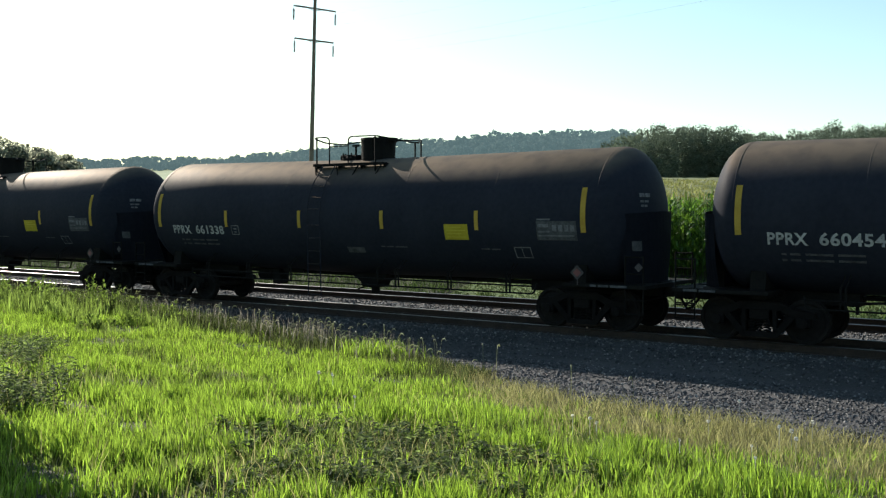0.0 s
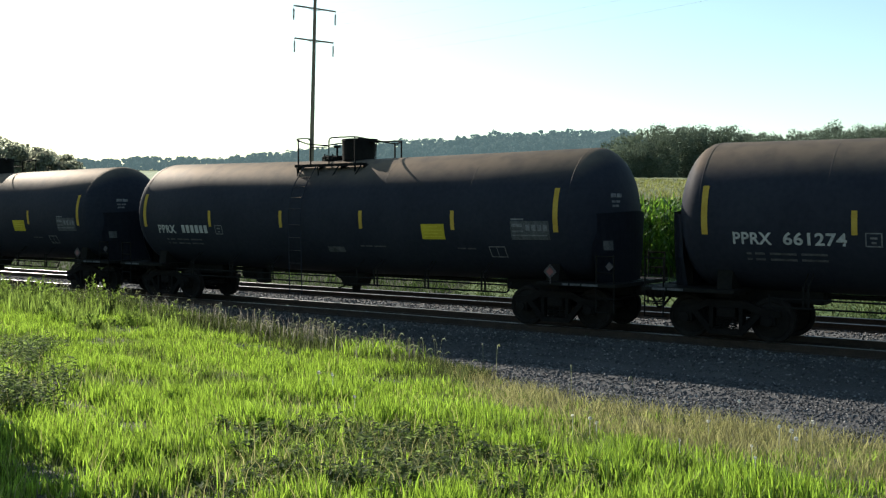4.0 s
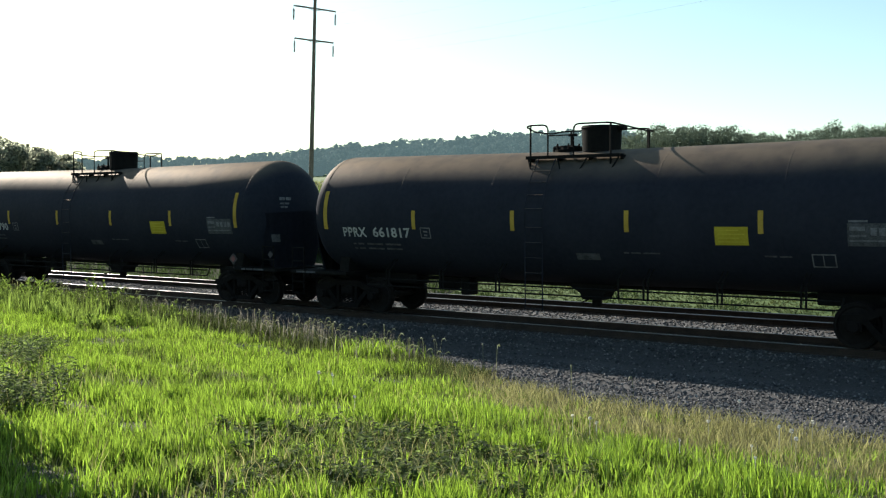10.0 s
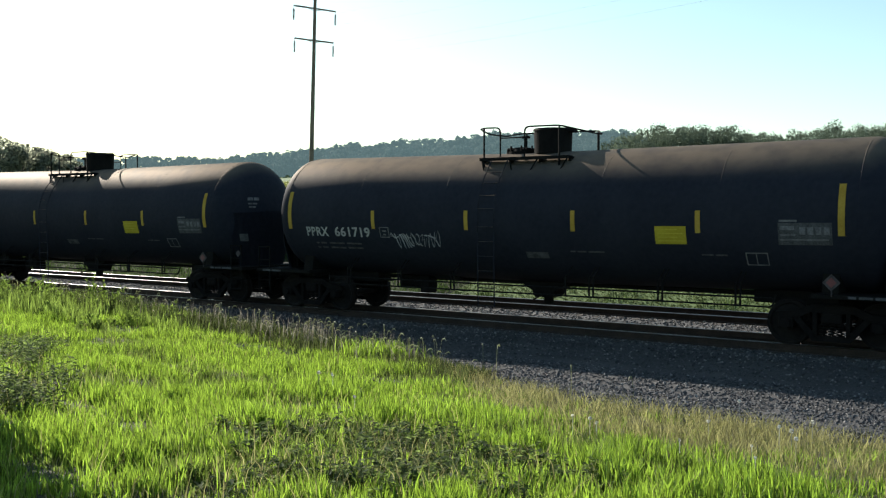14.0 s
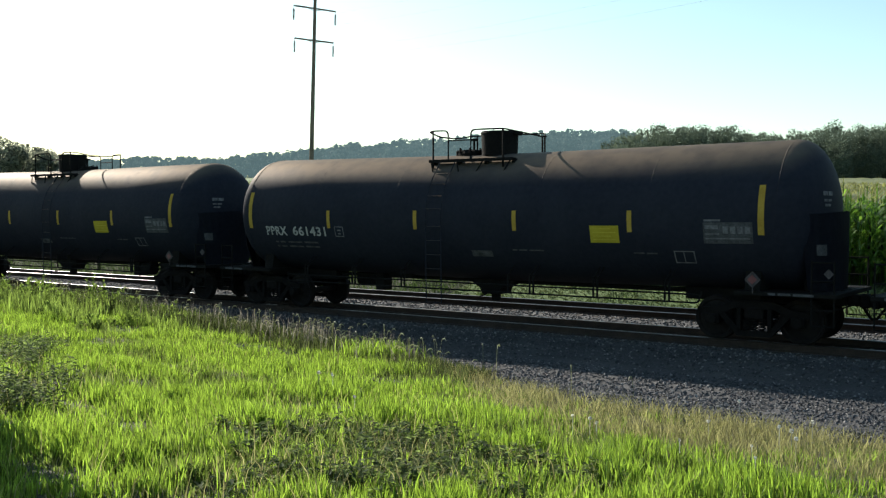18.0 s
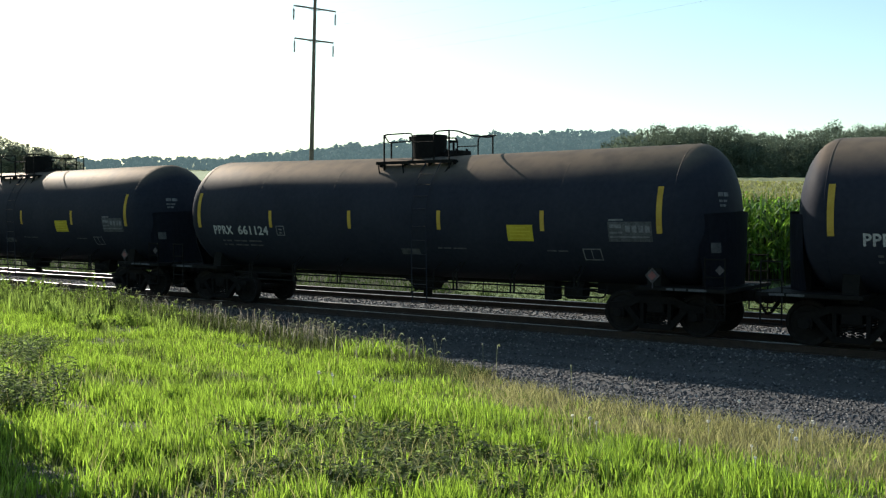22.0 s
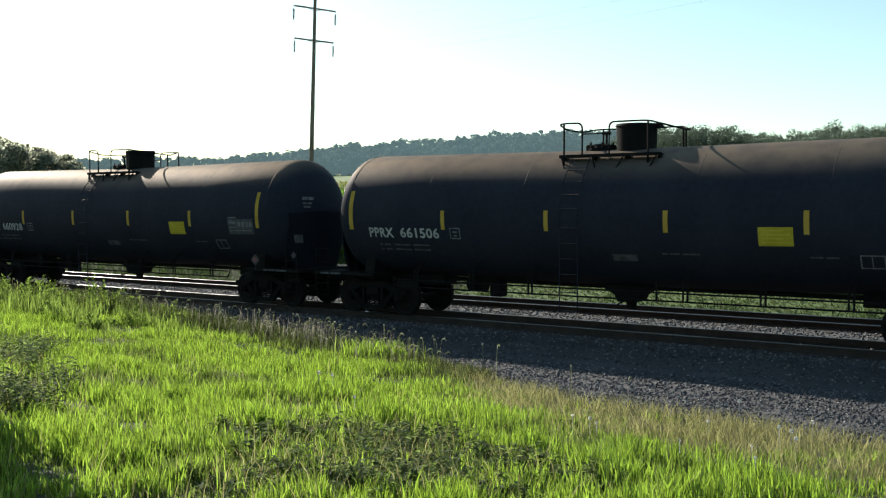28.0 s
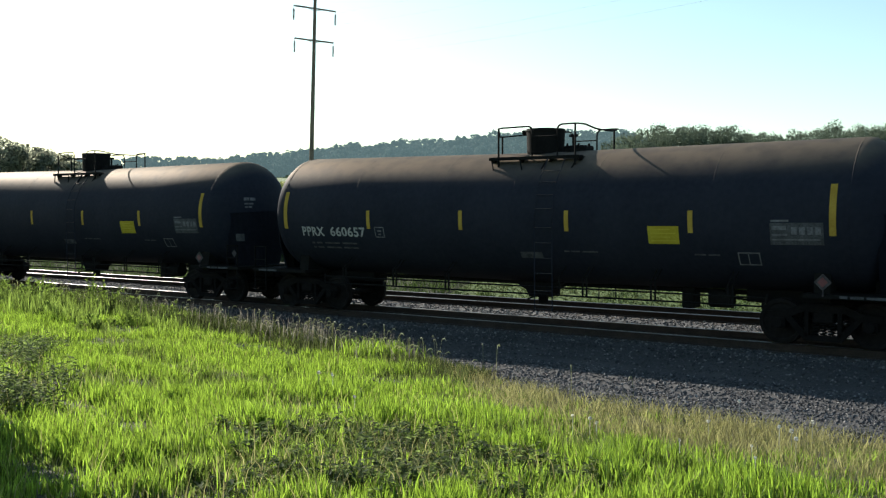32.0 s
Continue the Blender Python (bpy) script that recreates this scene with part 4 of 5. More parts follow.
def grow_bank():
    tx, ty = bank_points(47000, 3.4, 34.0)
    d, wd = dryness(tx, ty), weediness(tx, ty)
    tone = 0.8 * fbm(tx, ty, 1.5, 1.0) + 0.6 * fbm(tx, ty, 4.5, 4.0) + 0.45 * fbm(tx, ty, 9.0, 2.0)
    keep = (rng.uniform(0, 1, len(tx)) > np.maximum(d * 0.74, wd * 0.5)) & (rng.uniform(-1.6, 1.2, len(tx)) < tone + 0.75)
    tx, ty, d, tone = tx[keep], ty[keep], d[keep], tone[keep]
    k = 11
    far = np.hypot(tx - EYE.x, ty - EYE.y)
    spread = np.interp(far, [4, 12, 30], [0.045, 0.065, 0.12])
    x, y = np.repeat(tx, k), np.repeat(ty, k)
    x, y = x + rng.normal(0, 1, len(x)) * np.repeat(spread, k), y + rng.normal(0, 1, len(y)) * np.repeat(spread, k)
    size = np.clip(0.138 + 0.185 * tone + rng.normal(0, 0.035, len(tx)), 0.04, 0.44) * (1 - 0.4 * d)
    h = np.repeat(size, k) * rng.uniform(0.55, 1.0, len(x))
    wdt = np.repeat(np.interp(far, [4, 12, 30], [0.0078, 0.0108, 0.016]), k) * rng.uniform(0.7, 1.3, len(x))
    fringe = np.clip(1.4 - (bank_edge(tx) - ty) / 1.3, 0, 1)
    patchy = 0.55 * fbm(tx, ty, 0.75, 6.0) + 0.45 * fbm(tx, ty, 2.1, 9.0)
    lush = np.repeat(0.5 * rng.uniform(0, 1, len(tx)) + 0.45 * tone + 0.75 * patchy - 0.5 * fringe > 0.12, k)
    for m, mat, label in ((lush, GRASS, "lush bright green grass on the bank"), (~lush, GRASS_DULL, "duller green grass among the lush tufts")):
        blades("grass", x[m], y[m], ground_z(x[m], y[m]) - 0.01, h[m], wdt[m], rng.uniform(0.04, 0.42, int(m.sum())), mat, label)
    # taller, rank grass along the gravel's edge
    x = rng.uniform(-42, -9.5, 20000)
    y = bank_edge(x) - np.abs(rng.normal(0, 0.7, len(x)))
    h = rng.uniform(0.3, 0.66, len(x)) * np.interp(x, [-42, -24, -20, -16, -9.5], [1.25, 1.1, 0.75, 0.65, 0.45])
    blades("grass", x, y, ground_z(x, y) - 0.01, h, rng.uniform(0.010, 0.02, len(x)), rng.uniform(0.05, 0.4, len(x)), FRINGE, "tall rank grass along the gravel edge")
    x = rng.uniform(-26, -18.4, 3600)
    y = bank_edge(x) - rng.uniform(0.3, 4.4, len(x))
    m = fbm(x, y, 1.6, 5.0) > -0.15
    x, y = x[m], y[m]
    blades("grass", x, y, ground_z(x, y) - 0.01, rng.uniform(0.3, 0.75, len(x)) * np.interp(x, [-25, -22, -20, -18.4], [1.0, 0.85, 0.6, 0.4]), rng.uniform(0.014, 0.026, len(x)), rng.uniform(0.05, 0.35, len(x)), RANK, "tall pale-green grass at the bank's edge")
    # one bright, taller tuft at the gravel's edge
    x, y = rng.normal(-13.2, 0.45, 700), rng.normal(-5.4, 0.3, 700)
    blades("grass", x, y, ground_z(x, y) - 0.01, rng.uniform(0.25, 0.6, len(x)), rng.uniform(0.012, 0.02, len(x)), rng.uniform(0.05, 0.4, len(x)), GRASS, "bright tall tuft of grass by the gravel")
    # brownish seed spikes that stand above it
    x = np.concatenate([rng.uniform(-26, -12, 620), rng.normal(-16.2, 0.6, 160), rng.normal(-13.6, 0.5, 120)])
    y = bank_edge(x) - np.abs(rng.normal(0.1, 0.55, len(x)))
    blades("seed_spikes", x, y, ground_z(x, y), rng.uniform(0.32, 0.85, len(x)) * np.interp(x, [-24, -11], [1.1, 0.75]), rng.uniform(0.006, 0.015, len(x)), rng.uniform(0.05, 0.35, len(x)), SPIKE, "brownish seed spikes above the rank grass", category="wild grass")
    # dry seeding strip
    x, y = bank_points(190000, 5.0, 26.0)
    d = dryness(x, y)
    k = rng.uniform(0, 1, len(x)) < np.maximum(d, 0.14 * weediness(x, y)) * (0.55 + 0.3 * fbm(x, y, 1.4, 8.0)) + 0.03
    x, y = x[k], y[k]
    blades("dry_grass", x, y, ground_z(x, y) - 0.01, rng.uniform(0.10, 0.32, len(x)), rng.uniform(0.004, 0.008, len(x)), rng.uniform(0.2, 0.8, len(x)), DRY, "tan dry seeding grass beside the gravel", category="dry grass")
    # the rest of the bank, out of the way
    x = np.concatenate([rng.uniform(-48, 16, 70000), rng.uniform(-8, 8, 40000)])
    y = np.concatenate([rng.uniform(-34, -6, 70000), rng.uniform(-30, -15, 40000)])
    m = (y < bank_edge(x)) & (np.hypot(x - EYE.x, y - EYE.y) > 0.7) & ((np.abs(side_of(x, y)) > 0.55 * forward_of(x, y)) | (np.hypot(x - EYE.x, y - EYE.y) < 3.0))
    x, y = x[m], y[m]
    blades("grass", x, y, ground_z(x, y) - 0.01, rng.uniform(0.12, 0.3, len(x)), rng.uniform(0.016, 0.028, len(x)), rng.uniform(0.1, 0.6, len(x)), GRASS, "green grass on the bank")
    # low grass behind the second track
    x, y = rng.uniform(-72, 2, 52000), rng.uniform(7.0, 12.5, 52000)
    m = (x > -23 + 2 * fbm(y, y, 1.0)) | (rng.uniform(0, 1, len(x)) < 0.95)
    x, y = x[m], y[m]
    m = x < -21 + 1.5 * fbm(y, x, 0.8)
    blades("grass", x[m], y[m], ground_z(x[m], y[m]) - 0.01, rng.uniform(0.1, 0.38, int(m.sum())), rng.uniform(0.012, 0.024, int(m.sum())), rng.uniform(0.1, 0.6, int(m.sum())), VERGE, "low green grass behind the tracks")
    x, y = x[~m], y[~m]
    blades("grass", x, y, ground_z(x, y) - 0.01, rng.uniform(0.04, 0.13, len(x)), rng.uniform(0.03, 0.06, len(x)), rng.uniform(0.6, 1.6, len(x)), MOWN, "short pale-green mown grass behind the tracks")
    x, y = rng.uniform(-60, 2, 14000), rng.uniform(7.2, 12.3, 14000)
    m = fbm(x, y, 1.2, 6.0) > np.where(x < -21, 0.15, 0.42)
    x, y = x[m], y[m]
    blades("weeds", x, y, ground_z(x, y), rng.uniform(0.1, 0.34, len(x)), rng.uniform(0.025, 0.05, len(x)), rng.uniform(0.2, 0.9, len(x)), VERGE, "dark weeds between the tracks and the corn", category="weeds")


grow_bank()


def foxtails():
    """Arched seed heads on thin stems along the edge of the gravel."""
    bm_v, bm_f = [], []
    n = 420
    x = np.concatenate([rng.uniform(-36, -11, n - 60), rng.normal(-14.2, 0.5, 20), rng.normal(-15.8, 0.4, 35), rng.uniform(-10, -5, 5)])
    y = bank_edge(x) - np.abs(rng.normal(0.2, 0.6, n))
    z = ground_z(x, y)
    for i in range(n):
        h = rng.uniform(0.28, 0.72) * (1.2 if x[i] < -22 else 1.0)
        a = rng.uniform(0, 6.28)
        ux, uy = math.cos(a), math.sin(a)
        pts = [(0, 0), (0.02, h * 0.6), (0.05, h * 0.9), (0.09, h), (0.14, h + 0.005), (0.175, h - 0.035)]
        rad = [0.003, 0.003, 0.004, 0.012, 0.013, 0.005]
        base = len(bm_v)
        for (u, v), r in zip(pts, rad):
            for k in range(4):
                t = k * math.pi / 2
                bm_v.append((x[i] + ux * u - uy * r * math.cos(t), y[i] + uy * u + ux * r * math.cos(t), z[i] + v + r * math.sin(t)))
        for s in range(5):
            for k in range(4):
                p, q = base + 4 * s + k, base + 4 * s + (k + 1) % 4
                bm_f.append((p, q, q + 4, p + 4))
    tagged(sheet("foxtail_grass", bm_v, bm_f, SEED), "pale arched foxtail seed heads on thin stems", "wild grass")


foxtails()


def seed_puffs():
    """Pale dandelion clocks on thin stems, scattered in the grass."""
    vs, fs = [], []
    spots = [(-3.0, -11.6), (-2.85, -11.7), (-2.75, -11.9), (-4.9, -12.4), (-4.75, -12.3), (-4.6, -12.45), (-3.4, -13.2), (-8.6, -12.0)]
    for k in range(7):
        spots.append((float(rng.uniform(-9, -1.5)), float(rng.uniform(-15, -8))))
    for x, y in spots:
        z, h, r = float(ground_z(x, y)), float(rng.uniform(0.22, 0.36)), float(rng.uniform(0.012, 0.024))
        b = len(vs)
        vs += [(x - 0.003, y, z), (x + 0.003, y, z), (x + 0.003, y, z + h), (x - 0.003, y, z + h)]
        fs.append((b, b + 1, b + 2, b + 3))
        for m in range(10):
            v = rng.normal(0, 1, 3)
            v = Vector(v / np.linalg.norm(v))
            u = v.orthogonal().normalized() * r * 0.7
            w = v.cross(u)
            c = Vector((x, y, z + h)) + v * r * 0.8
            b = len(vs)
            vs += [tuple(c - u), tuple(c - w), tuple(c + u), tuple(c + w)]
            fs.append((b, b + 1, b + 2, b + 3))
    tagged(sheet("dandelion_clocks", vs, fs, PUFF), "white dandelion clocks scattered in the grass", "wildflowers")


PUFF = leaf_material("seed_fluff", (0.55, 0.55, 0.5), (0.7, 0.7, 0.66), (0.6, 0.6, 0.55), 0.4, 0.8)
seed_puffs()


def make_weed(cx_, cy_, r, h, leaves, label, mat=WEED, big=1.0):
    """A clump of broad-leaved weeds: stems, and leaves of their own."""
    z0 = float(ground_z(cx_, cy_))
    weed = tagged(new("weed_clump"), label, "weeds", "weed clumps on the bank")
    weed.location = (cx_, cy_, z0)
    bm = bmesh.new()
    stems = []
    for k in range(max(4, leaves // 22)):
        a, rr = rng.uniform(0, 6.28), r * math.sqrt(rng.uniform(0, 1))
        p = Vector((rr * math.cos(a), rr * math.sin(a), -0.02))
        q = p + Vector((rng.uniform(-0.1, 0.1), rng.uniform(-0.1, 0.1), h * rng.uniform(0.55, 1.0)))
        stems.append((p, q))
        rod(bm, p, q, 0.003, 0.002, seg=4)
    tagged(part("stem", bm, mat, weed), kind="stuff")
    vs, fs = [], []
    for k in range(leaves):
        p, q = stems[k % len(stems)]
        c = p.lerp(q, rng.uniform(0.15, 1.0))
        a, up = rng.uniform(0, 6.28), rng.uniform(-0.3, 0.6) + (0.9 if big > 1 else 0)
        u = Vector((math.cos(a), math.sin(a), up)).normalized()
        s = Vector((-math.sin(a), math.cos(a), rng.uniform(-0.4, 0.4))).normalized()
        ln, wd = big * rng.uniform(0.04, 0.085), rng.uniform(0.012, 0.025)
        b = len(vs)
        vs += [c, c + u * ln * 0.5 + s * wd, c + u * ln - Vector((0, 0, 0.015)), c + u * ln * 0.5 - s * wd]
        fs.append((b, b + 1, b + 2, b + 3))
    lv = sheet("foliage", [tuple(v) for v in vs], fs, mat, kind="stuff")
    lv.parent = weed
    return weed


for cx_, cy_, rx, ry in WEED_SPOTS:
    for k in range(4):
        make_weed(cx_ + rng.uniform(-0.7, 0.7) * rx, cy_ + rng.uniform(-0.7, 0.7) * ry, 0.36, rng.uniform(0.14, 0.24) * (2.2 if cx_ < -11 else 1.8 if cx_ < -8 else 1.0), 170, "low dark-green broad-leaved weeds in the grass")


for k in range(40):
    cx_ = float(rng.uniform(-27.0, -19.2))
    cy_ = float(bank_edge(cx_)) - float(rng.uniform(0.6, 4.6))
    make_weed(cx_, cy_, 0.26, float(rng.uniform(0.55, 1.25)) * (0.95 if cx_ < -21.5 else 0.55), 120, "tall leafy pale-green weeds at the bank's edge", RANK, 2.1)


def beyond_corn(x, y):
    """True on the meadow behind the corn."""
    f, s_ = forward_of(x, y), side_of(x, y)
    return (f > 138) & (s_ < 0.13 * f)


def corn_field():
    """Tall corn: planted rows at the field's edge, then a ruffled canopy that runs up to the woods."""
    V, Fc = [], []
    rows_x, rows_y = [], []
    for r in range(5):
        xs = np.arange(-95, 12, 0.22)
        rows_x.append(xs + rng.normal(0, 0.05, len(xs)))
        rows_y.append(np.full(len(xs), 12.6 + 0.76 * r) + rng.normal(0, 0.05, len(xs)))
    x, y = np.concatenate(rows_x), np.concatenate(rows_y)
    z = ground_z(x, y)
    n, leaves = len(x), 11
    top = 2.95 + rng.normal(0, 0.16, n) + 0.12 * fbm(x, y, 0.35)
    # leaves: an arching strip of four quads each
    for k in range(leaves):
        zb = top * (0.12 + 0.8 * k / leaves) + rng.normal(0, 0.05, n)
        a = rng.uniform(0, 6.28, n)
        ln, wd = rng.uniform(0.6, 1.0, n), rng.uniform(0.04, 0.065, n)
        ux, uy = np.cos(a), np.sin(a)
        P = np.empty((n, 8, 3), np.float32)
        for i, (s, up, ww) in enumerate(((0.0, 0.0, 0.6), (0.35, 0.30, 1.0), (0.7, 0.32, 0.8), (1.0, 0.05, 0.12))):
            for j, sg in enumerate((-1, 1)):
                P[:, 2 * i + j, 0] = x + ux * ln * s * 0.8 - uy * wd * ww * sg
                P[:, 2 * i + j, 1] = y + uy * ln * s * 0.8 + ux * wd * ww * sg
                P[:, 2 * i + j, 2] = z + zb + up * ln * 0.9
        f = np.array([(0, 1, 3, 2), (2, 3, 5, 4), (4, 5, 7, 6)])
        Fc.append((f[None] + 8 * np.arange(n)[:, None, None]).reshape(-1, 4) + sum(len(v) for v in V))
        V.append(P.reshape(-1, 3))
    for k in range(2):
        P = np.empty((n, 4, 3), np.float32)
        dx, dy = (0.016, 0) if k else (0, 0.016)
        for i, (sg, up) in enumerate(((-1, 0), (1, 0), (1, 1), (-1, 1))):
            P[:, i, 0], P[:, i, 1], P[:, i, 2] = x + sg * dx, y + sg * dy, z + up * top
        Fc.append((np.array([(0, 1, 2, 3)])[None] + 4 * np.arange(n)[:, None, None]).reshape(-1, 4) + sum(len(v) for v in V))
        V.append(P.reshape(-1, 3))
    tagged(sheet("corn", np.concatenate(V), np.concatenate(Fc), CORN), "tall green corn plants at the edge of the field", "corn")
    m = rng.uniform(0, 1, n) < 0.7
    tx, ty, tz = np.repeat(x[m], 4), np.repeat(y[m], 4), np.repeat((z + top)[m], 4)
    blades("corn_tassels", tx, ty, tz - 0.1, rng.uniform(0.2, 0.4, len(tx)), rng.uniform(0.012, 0.02, len(tx)), rng.uniform(0.2, 0.7, len(tx)), TASSEL, "yellow-green corn tassels", category="corn")
    # canopy behind
    d = np.concatenate([np.arange(0, 60, 1.2), np.linspace(60, 300, 70)])
    ux = np.linspace(-170, 120, 150)
    X = ux[None] - 0.72 * d[:, None]
    Y = 16.2 + 0.9 * d[:, None] + 0 * ux[None]
    Z = ground_z(X, Y) + 2.62 + 0.12 * fbm(X, Y, 1.7) + rng.normal(0, 0.10, X.shape)
    wv = X.shape[1]
    jj = (np.arange(len(d) - 1)[:, None] * wv + np.arange(wv - 1)[None]).ravel()
    jj = jj[~beyond_corn(X, Y).ravel()[jj]]
    tagged(sheet("corn_field", np.stack([X, Y, Z], -1).reshape(-1, 3), np.stack([jj, jj + 1, jj + wv + 1, jj + wv], -1), CORN_TOP), "pale green canopy of the corn field", "corn field")
    n = 60000
    t = rng.uniform(0, 1, n) ** 1.6 * 200
    X = rng.uniform(-90, 40, n) - 0.72 * t
    Y = 16.0 + 0.9 * t
    m = ~beyond_corn(X, Y)
    X, Y, t, n = X[m], Y[m], t[m], int(m.sum())
    blades("corn_tassels", X, Y, ground_z(X, Y) + 2.45, rng.uniform(0.25, 0.7, n), np.interp(t, [0, 200], [0.04, 0.2]), rng.uniform(0.3, 1.0, n), TASSEL, "corn tops across the field", category="corn")


CORN_TOP = material("corn_canopy", (0.07, 0.09, 0.025), (0.13, 0.14, 0.045), 0.8, grain=1.8, wear=0.08, bump=0.6, bump_scale=4)
corn_field()


# ---- woods ----
def crown(cx_, cy_, cz, rad, tall, n, leaf):
    """Leaf clumps of one crown: quads grouped in uneven lobes."""
    lobes = max(5, int(n / 45))
    a = rng.uniform(0, 6.283, lobes)
    hgt = rng.uniform(0, 1, lobes)
    rr = rad * np.sqrt(np.clip(1 - (hgt * 1.5 - 0.62) ** 2, 0.1, 1)) * rng.uniform(0.35, 0.85, lobes)
    lc = np.stack([rr * np.cos(a), rr * np.sin(a), tall * (hgt - 0.08)], -1)
    lr = rad * rng.uniform(0.28, 0.5, lobes)
    i = rng.integers(0, lobes, n)
    v = rng.normal(0, 1, (n, 3))
    v /= np.linalg.norm(v, axis=1)[:, None]
    p = lc[i] + v * (lr[i] * rng.uniform(0.55, 1.08, n))[:, None] * np.array([1, 1, 0.8])
    q = rng.normal(0, 1, (n, 3)); q -= (q * v).sum(1)[:, None] * v * 0.6
    q /= np.linalg.norm(q, axis=1)[:, None]
    w2 = np.cross(q, v); w2 /= np.linalg.norm(w2, axis=1)[:, None] + 1e-6
    s = leaf * rng.uniform(0.6, 1.3, n)[:, None]
    quad = np.stack([p - q * s, p + w2 * s * 0.7, p + q * s, p - w2 * s * 0.7], 1)
    quad += np.array([cx_, cy_, cz])
    return quad


def woods(name, places, n, leaf, mat, label):
    quads = []
    for x, y, hgt, rad in places:
        z = float(ground_z(x, y))
        quads.append(crown(x, y, z + hgt * 0.16, rad, hgt * 0.76, n, leaf))
    q = np.concatenate(quads)
    f = np.arange(len(q) * 4).reshape(-1, 4)
    return tagged(sheet(name, q.reshape(-1, 3), f, mat), label, "woods")


def place(d, s):
    """Ground place d metres out along the view and s metres to its side."""
    return EYE.x - math.sin(YAW) * d + math.cos(YAW) * s, EYE.y + math.cos(YAW) * d + math.sin(YAW) * s


def plant_woods():
    near, behind, mid, far = [], [], [], []
    for row, d in enumerate((276, 283, 291, 302, 316)):
        for s in np.arange(44 + 2 * row, 200, 4.6):
            (near if row < 3 else behind).append((*place(d + rng.uniform(-4, 4), s + rng.uniform(-2, 2)), rng.uniform(13.8, 17.2) - 4.0 * min(1.0, max(0.0, (62 - s) / 18)) + 0.9 * row + 0.7 * min(1.0, max(0.0, (s - 50) / 40)) + 1.5 * math.sin(s * 0.11), rng.uniform(3.2, 5.2)))
    for row in range(11):
        d = 548 + 14 * row
        for s in np.arange(-112, 120, 7.0):
            mid.append((*place(d + rng.uniform(-6, 6), s + rng.uniform(-3, 3)), rng.uniform(10, 15.5) + 2.6 * min(1.0, max(0.0, (s + 5) / 30)), rng.uniform(4.2, 6.5)))
    for s in np.arange(-112, 120, 5.0):
        mid.append((*place(538 + rng.uniform(-4, 4), s + rng.uniform(-2, 2)), rng.uniform(5, 8), rng.uniform(3.6, 4.8)))
    for row in range(6):
        for s in np.arange(-440, -60, 9.0):
            far.append((*place(900 + 18 * row + rng.uniform(-8, 8), s + rng.uniform(-4, 4)), rng.uniform(8, 14), rng.uniform(5.5, 8.5)))
    woods("woods", near, 3800, 0.20, WOOD_FOLIAGE, "dense dark-green deciduous wood at the field's edge")
    woods("woods", behind, 1200, 0.28, WOOD_FOLIAGE, "deeper rows of the dark-green wood")
    woods("backdrop", mid, 520, 0.75, HAZY_FOLIAGE, "wooded hillside beyond the fields, haze glowing from its leaves")
    woods("backdrop", far, 260, 1.0, HAZY_FOLIAGE, "distant wooded ridge, haze glowing from its leaves")


plant_woods()


def make_tree(x, y, hgt, rad, label):
    """One tree: tapered trunk with limbs, and a crown of leaf clumps."""
    z = float(ground_z(x, y))
    tree = tagged(new("tree"), label, "tree", "trees by the track")
    tree.location = (x, y, z)
    bm = bmesh.new()
    rod(bm, (0, 0, -0.3), (0.1, 0, hgt * 0.55), 0.035 * hgt * 0.6, 0.09, seg=8)
    for k in range(6):
        a = k * 1.05 + rng.uniform(-0.3, 0.3)
        z0 = hgt * rng.uniform(0.2, 0.45)
        rod(bm, (0.05, 0, z0), (rad * 0.6 * math.cos(a), rad * 0.6 * math.sin(a), z0 + hgt * 0.28), 0.1, 0.03, seg=6)
    part("trunk", bm, BARK, tree)
    q = crown(0, 0, hgt * 0.14, rad, hgt * 0.78, 2600, 0.3)
    c = sheet("crown", q.reshape(-1, 3), np.arange(len(q) * 4).reshape(-1, 4), FOLIAGE)
    c.parent = tree
    return tree


for d, s, hgt, rad in ((205, -99, 13.5, 5.0), (190, -89, 12.5, 4.6), (192, -84.6, 12.2, 4.2), (188, -80.0, 10.6, 3.6), (193, -77.6, 9.6, 3.0), (190, -75.4, 8.8, 3.0), (194, -73.0, 8.0, 2.6), (190, -70.6, 6.9, 2.4), (188, -68.8, 5.6, 1.9), (200, -94.5, 11.2, 4.2), (214, -90.0, 11.0, 3.8), (210, -83.0, 9.0, 3.4), (206, -78.5, 8.2, 3.0)):
    make_tree(*place(d, s), hgt, rad, "leafy tree against the bright sky beside the line")


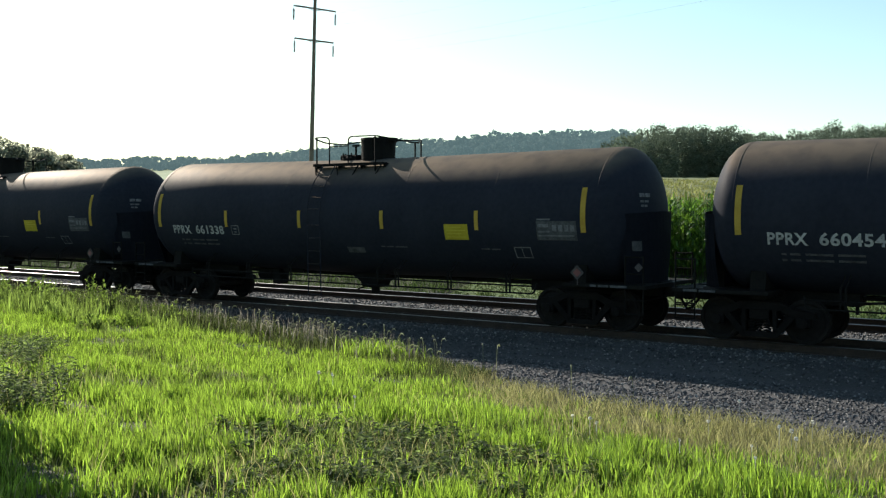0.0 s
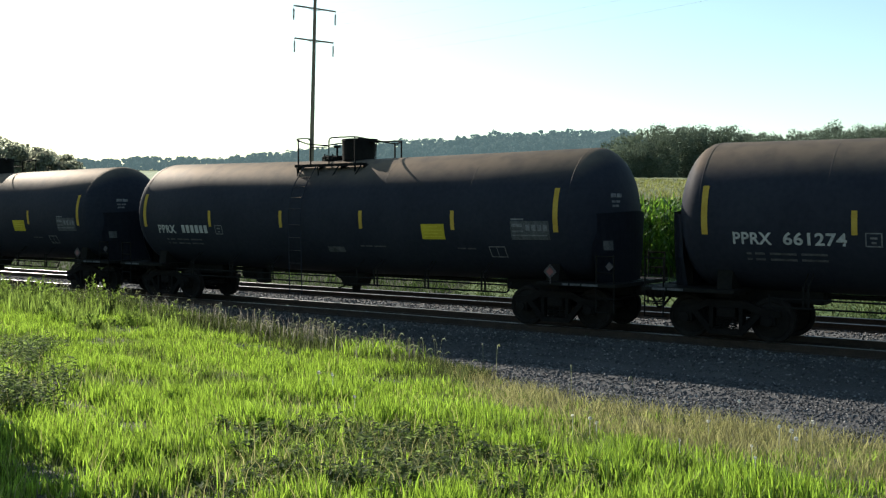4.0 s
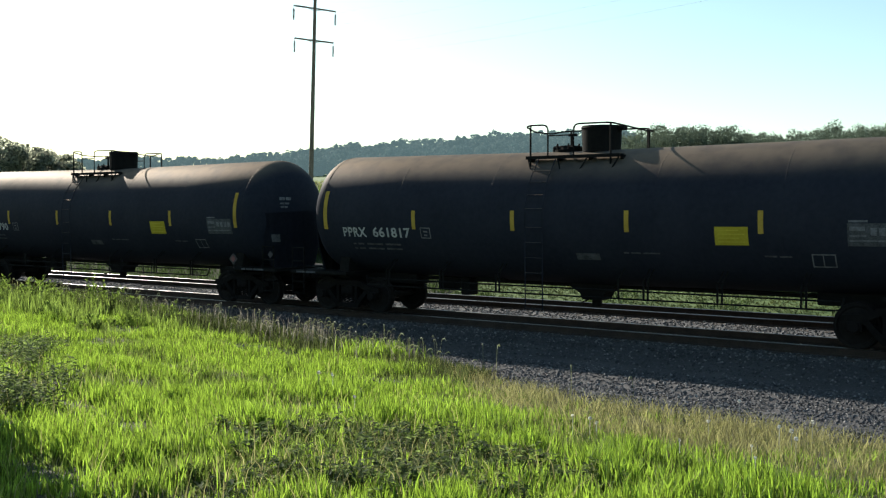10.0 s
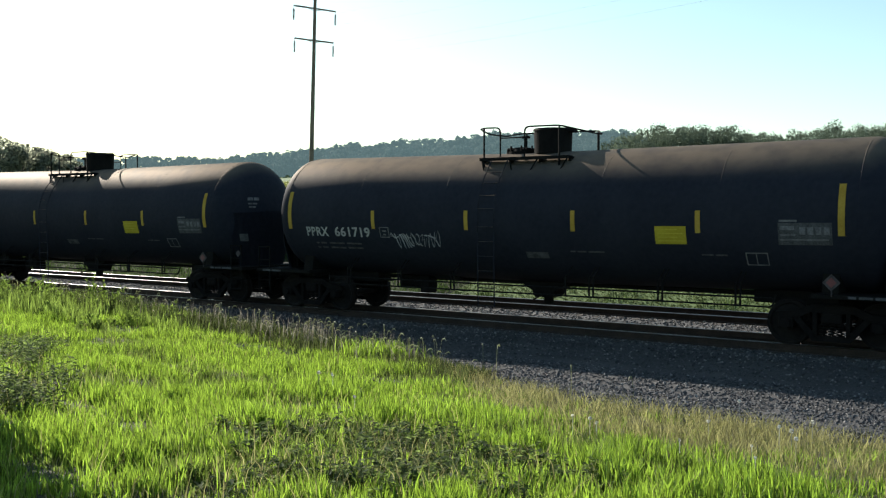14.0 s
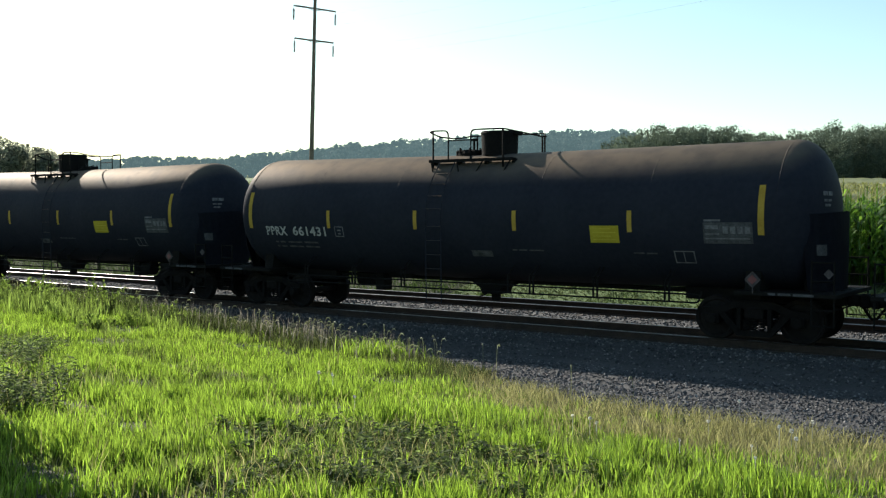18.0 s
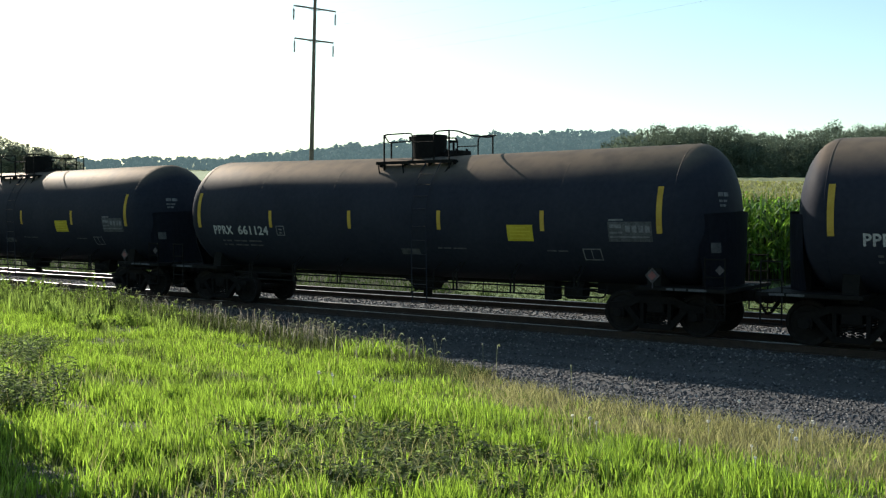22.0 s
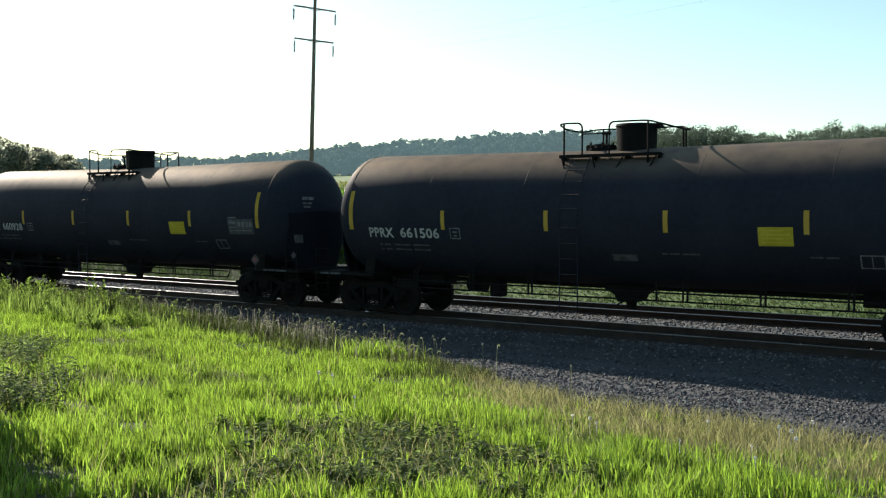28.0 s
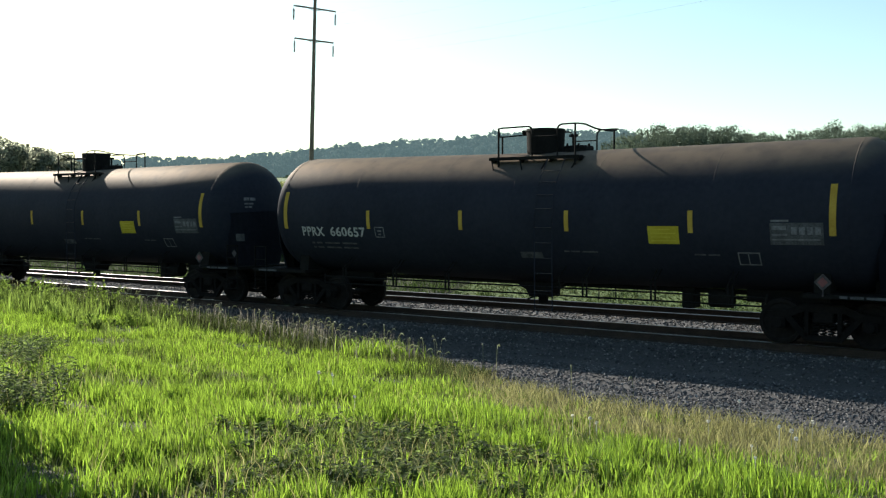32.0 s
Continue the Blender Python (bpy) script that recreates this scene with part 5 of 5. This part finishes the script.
def make_shrub(x, y, hgt, rad, label, leaf=0.065):
    """A dense leafy shrub: stems from the ground and small leaves."""
    shrub = tagged(new("shrub"), label, "shrub")
    shrub.location = (x, y, float(ground_z(x, y)))
    for k in range(7):
        a = k * 0.9
        part("stem", rod(bmesh.new(), (0.1 * math.cos(a), 0.1 * math.sin(a), -0.1), (0.6 * rad * math.cos(a), 0.6 * rad * math.sin(a), hgt * 0.75), 0.02, 0.008, seg=5), BARK, shrub)
    q = crown(0, 0, 0.25, rad, hgt * 0.85, 9000 if leaf < 0.1 else 1200, leaf)
    c = sheet("foliage", q.reshape(-1, 3), np.arange(len(q) * 4).reshape(-1, 4), WEED)
    c.parent = shrub
    return shrub


make_shrub(-8.62, -17.64, 3.4, 0.74, "tall leafy green shrub at the end of the bank")


make_shrub(*place(395, -7.3), 2.8, 1.5, "dark round bush on the meadow behind the corn", 0.22)
make_shrub(*place(398, -4.6), 2.2, 1.2, "low dark bush on the meadow behind the corn", 0.22)


# ---- what moves ----
def motions():
    """The train rolls by; every wheelset turns while its car passes the bank."""
    times = [float(t) for t in range(0, 21)] + [19.9, 19.9667, 20.0333, 20.0667, 20.1, 20.1333, 20.2, 20.3] + [float(t) for t in range(21, 33)]
    times = sorted({*times, 22.5, 23.5, 25.5, 31.5})
    for i, car in CARS:
        def middle(t):
            return travelled(t) + 1.465 - CAR_LENGTH * (i - 1)
        walk(car, [(t, pose(middle(t), 0, 0)) for t in times])
        ticks = [k / FPS for k in range(0, 32 * FPS + 1) if -52 < middle(k / FPS) < 12]
        if not ticks:
            continue
        stamps = sorted({0.0, 32.0, *ticks})
        start, end = ticks[0], ticks[-1]
        for bogie in car.children:
            if not bogie.name.startswith("bogie"):
                continue
            for ws in bogie.children:
                if ws.name.startswith("wheelset"):
                    at = ws.location.copy()
                    rows = []
                    for t in stamps:
                        turn = (middle(min(max(t, start), end)) - middle(start)) / 0.457
                        rows.append((t, pose(at.x, at.y, at.z) @ Matrix.Rotation(turn, 4, "Y")))
                    walk(ws, rows)


motions()
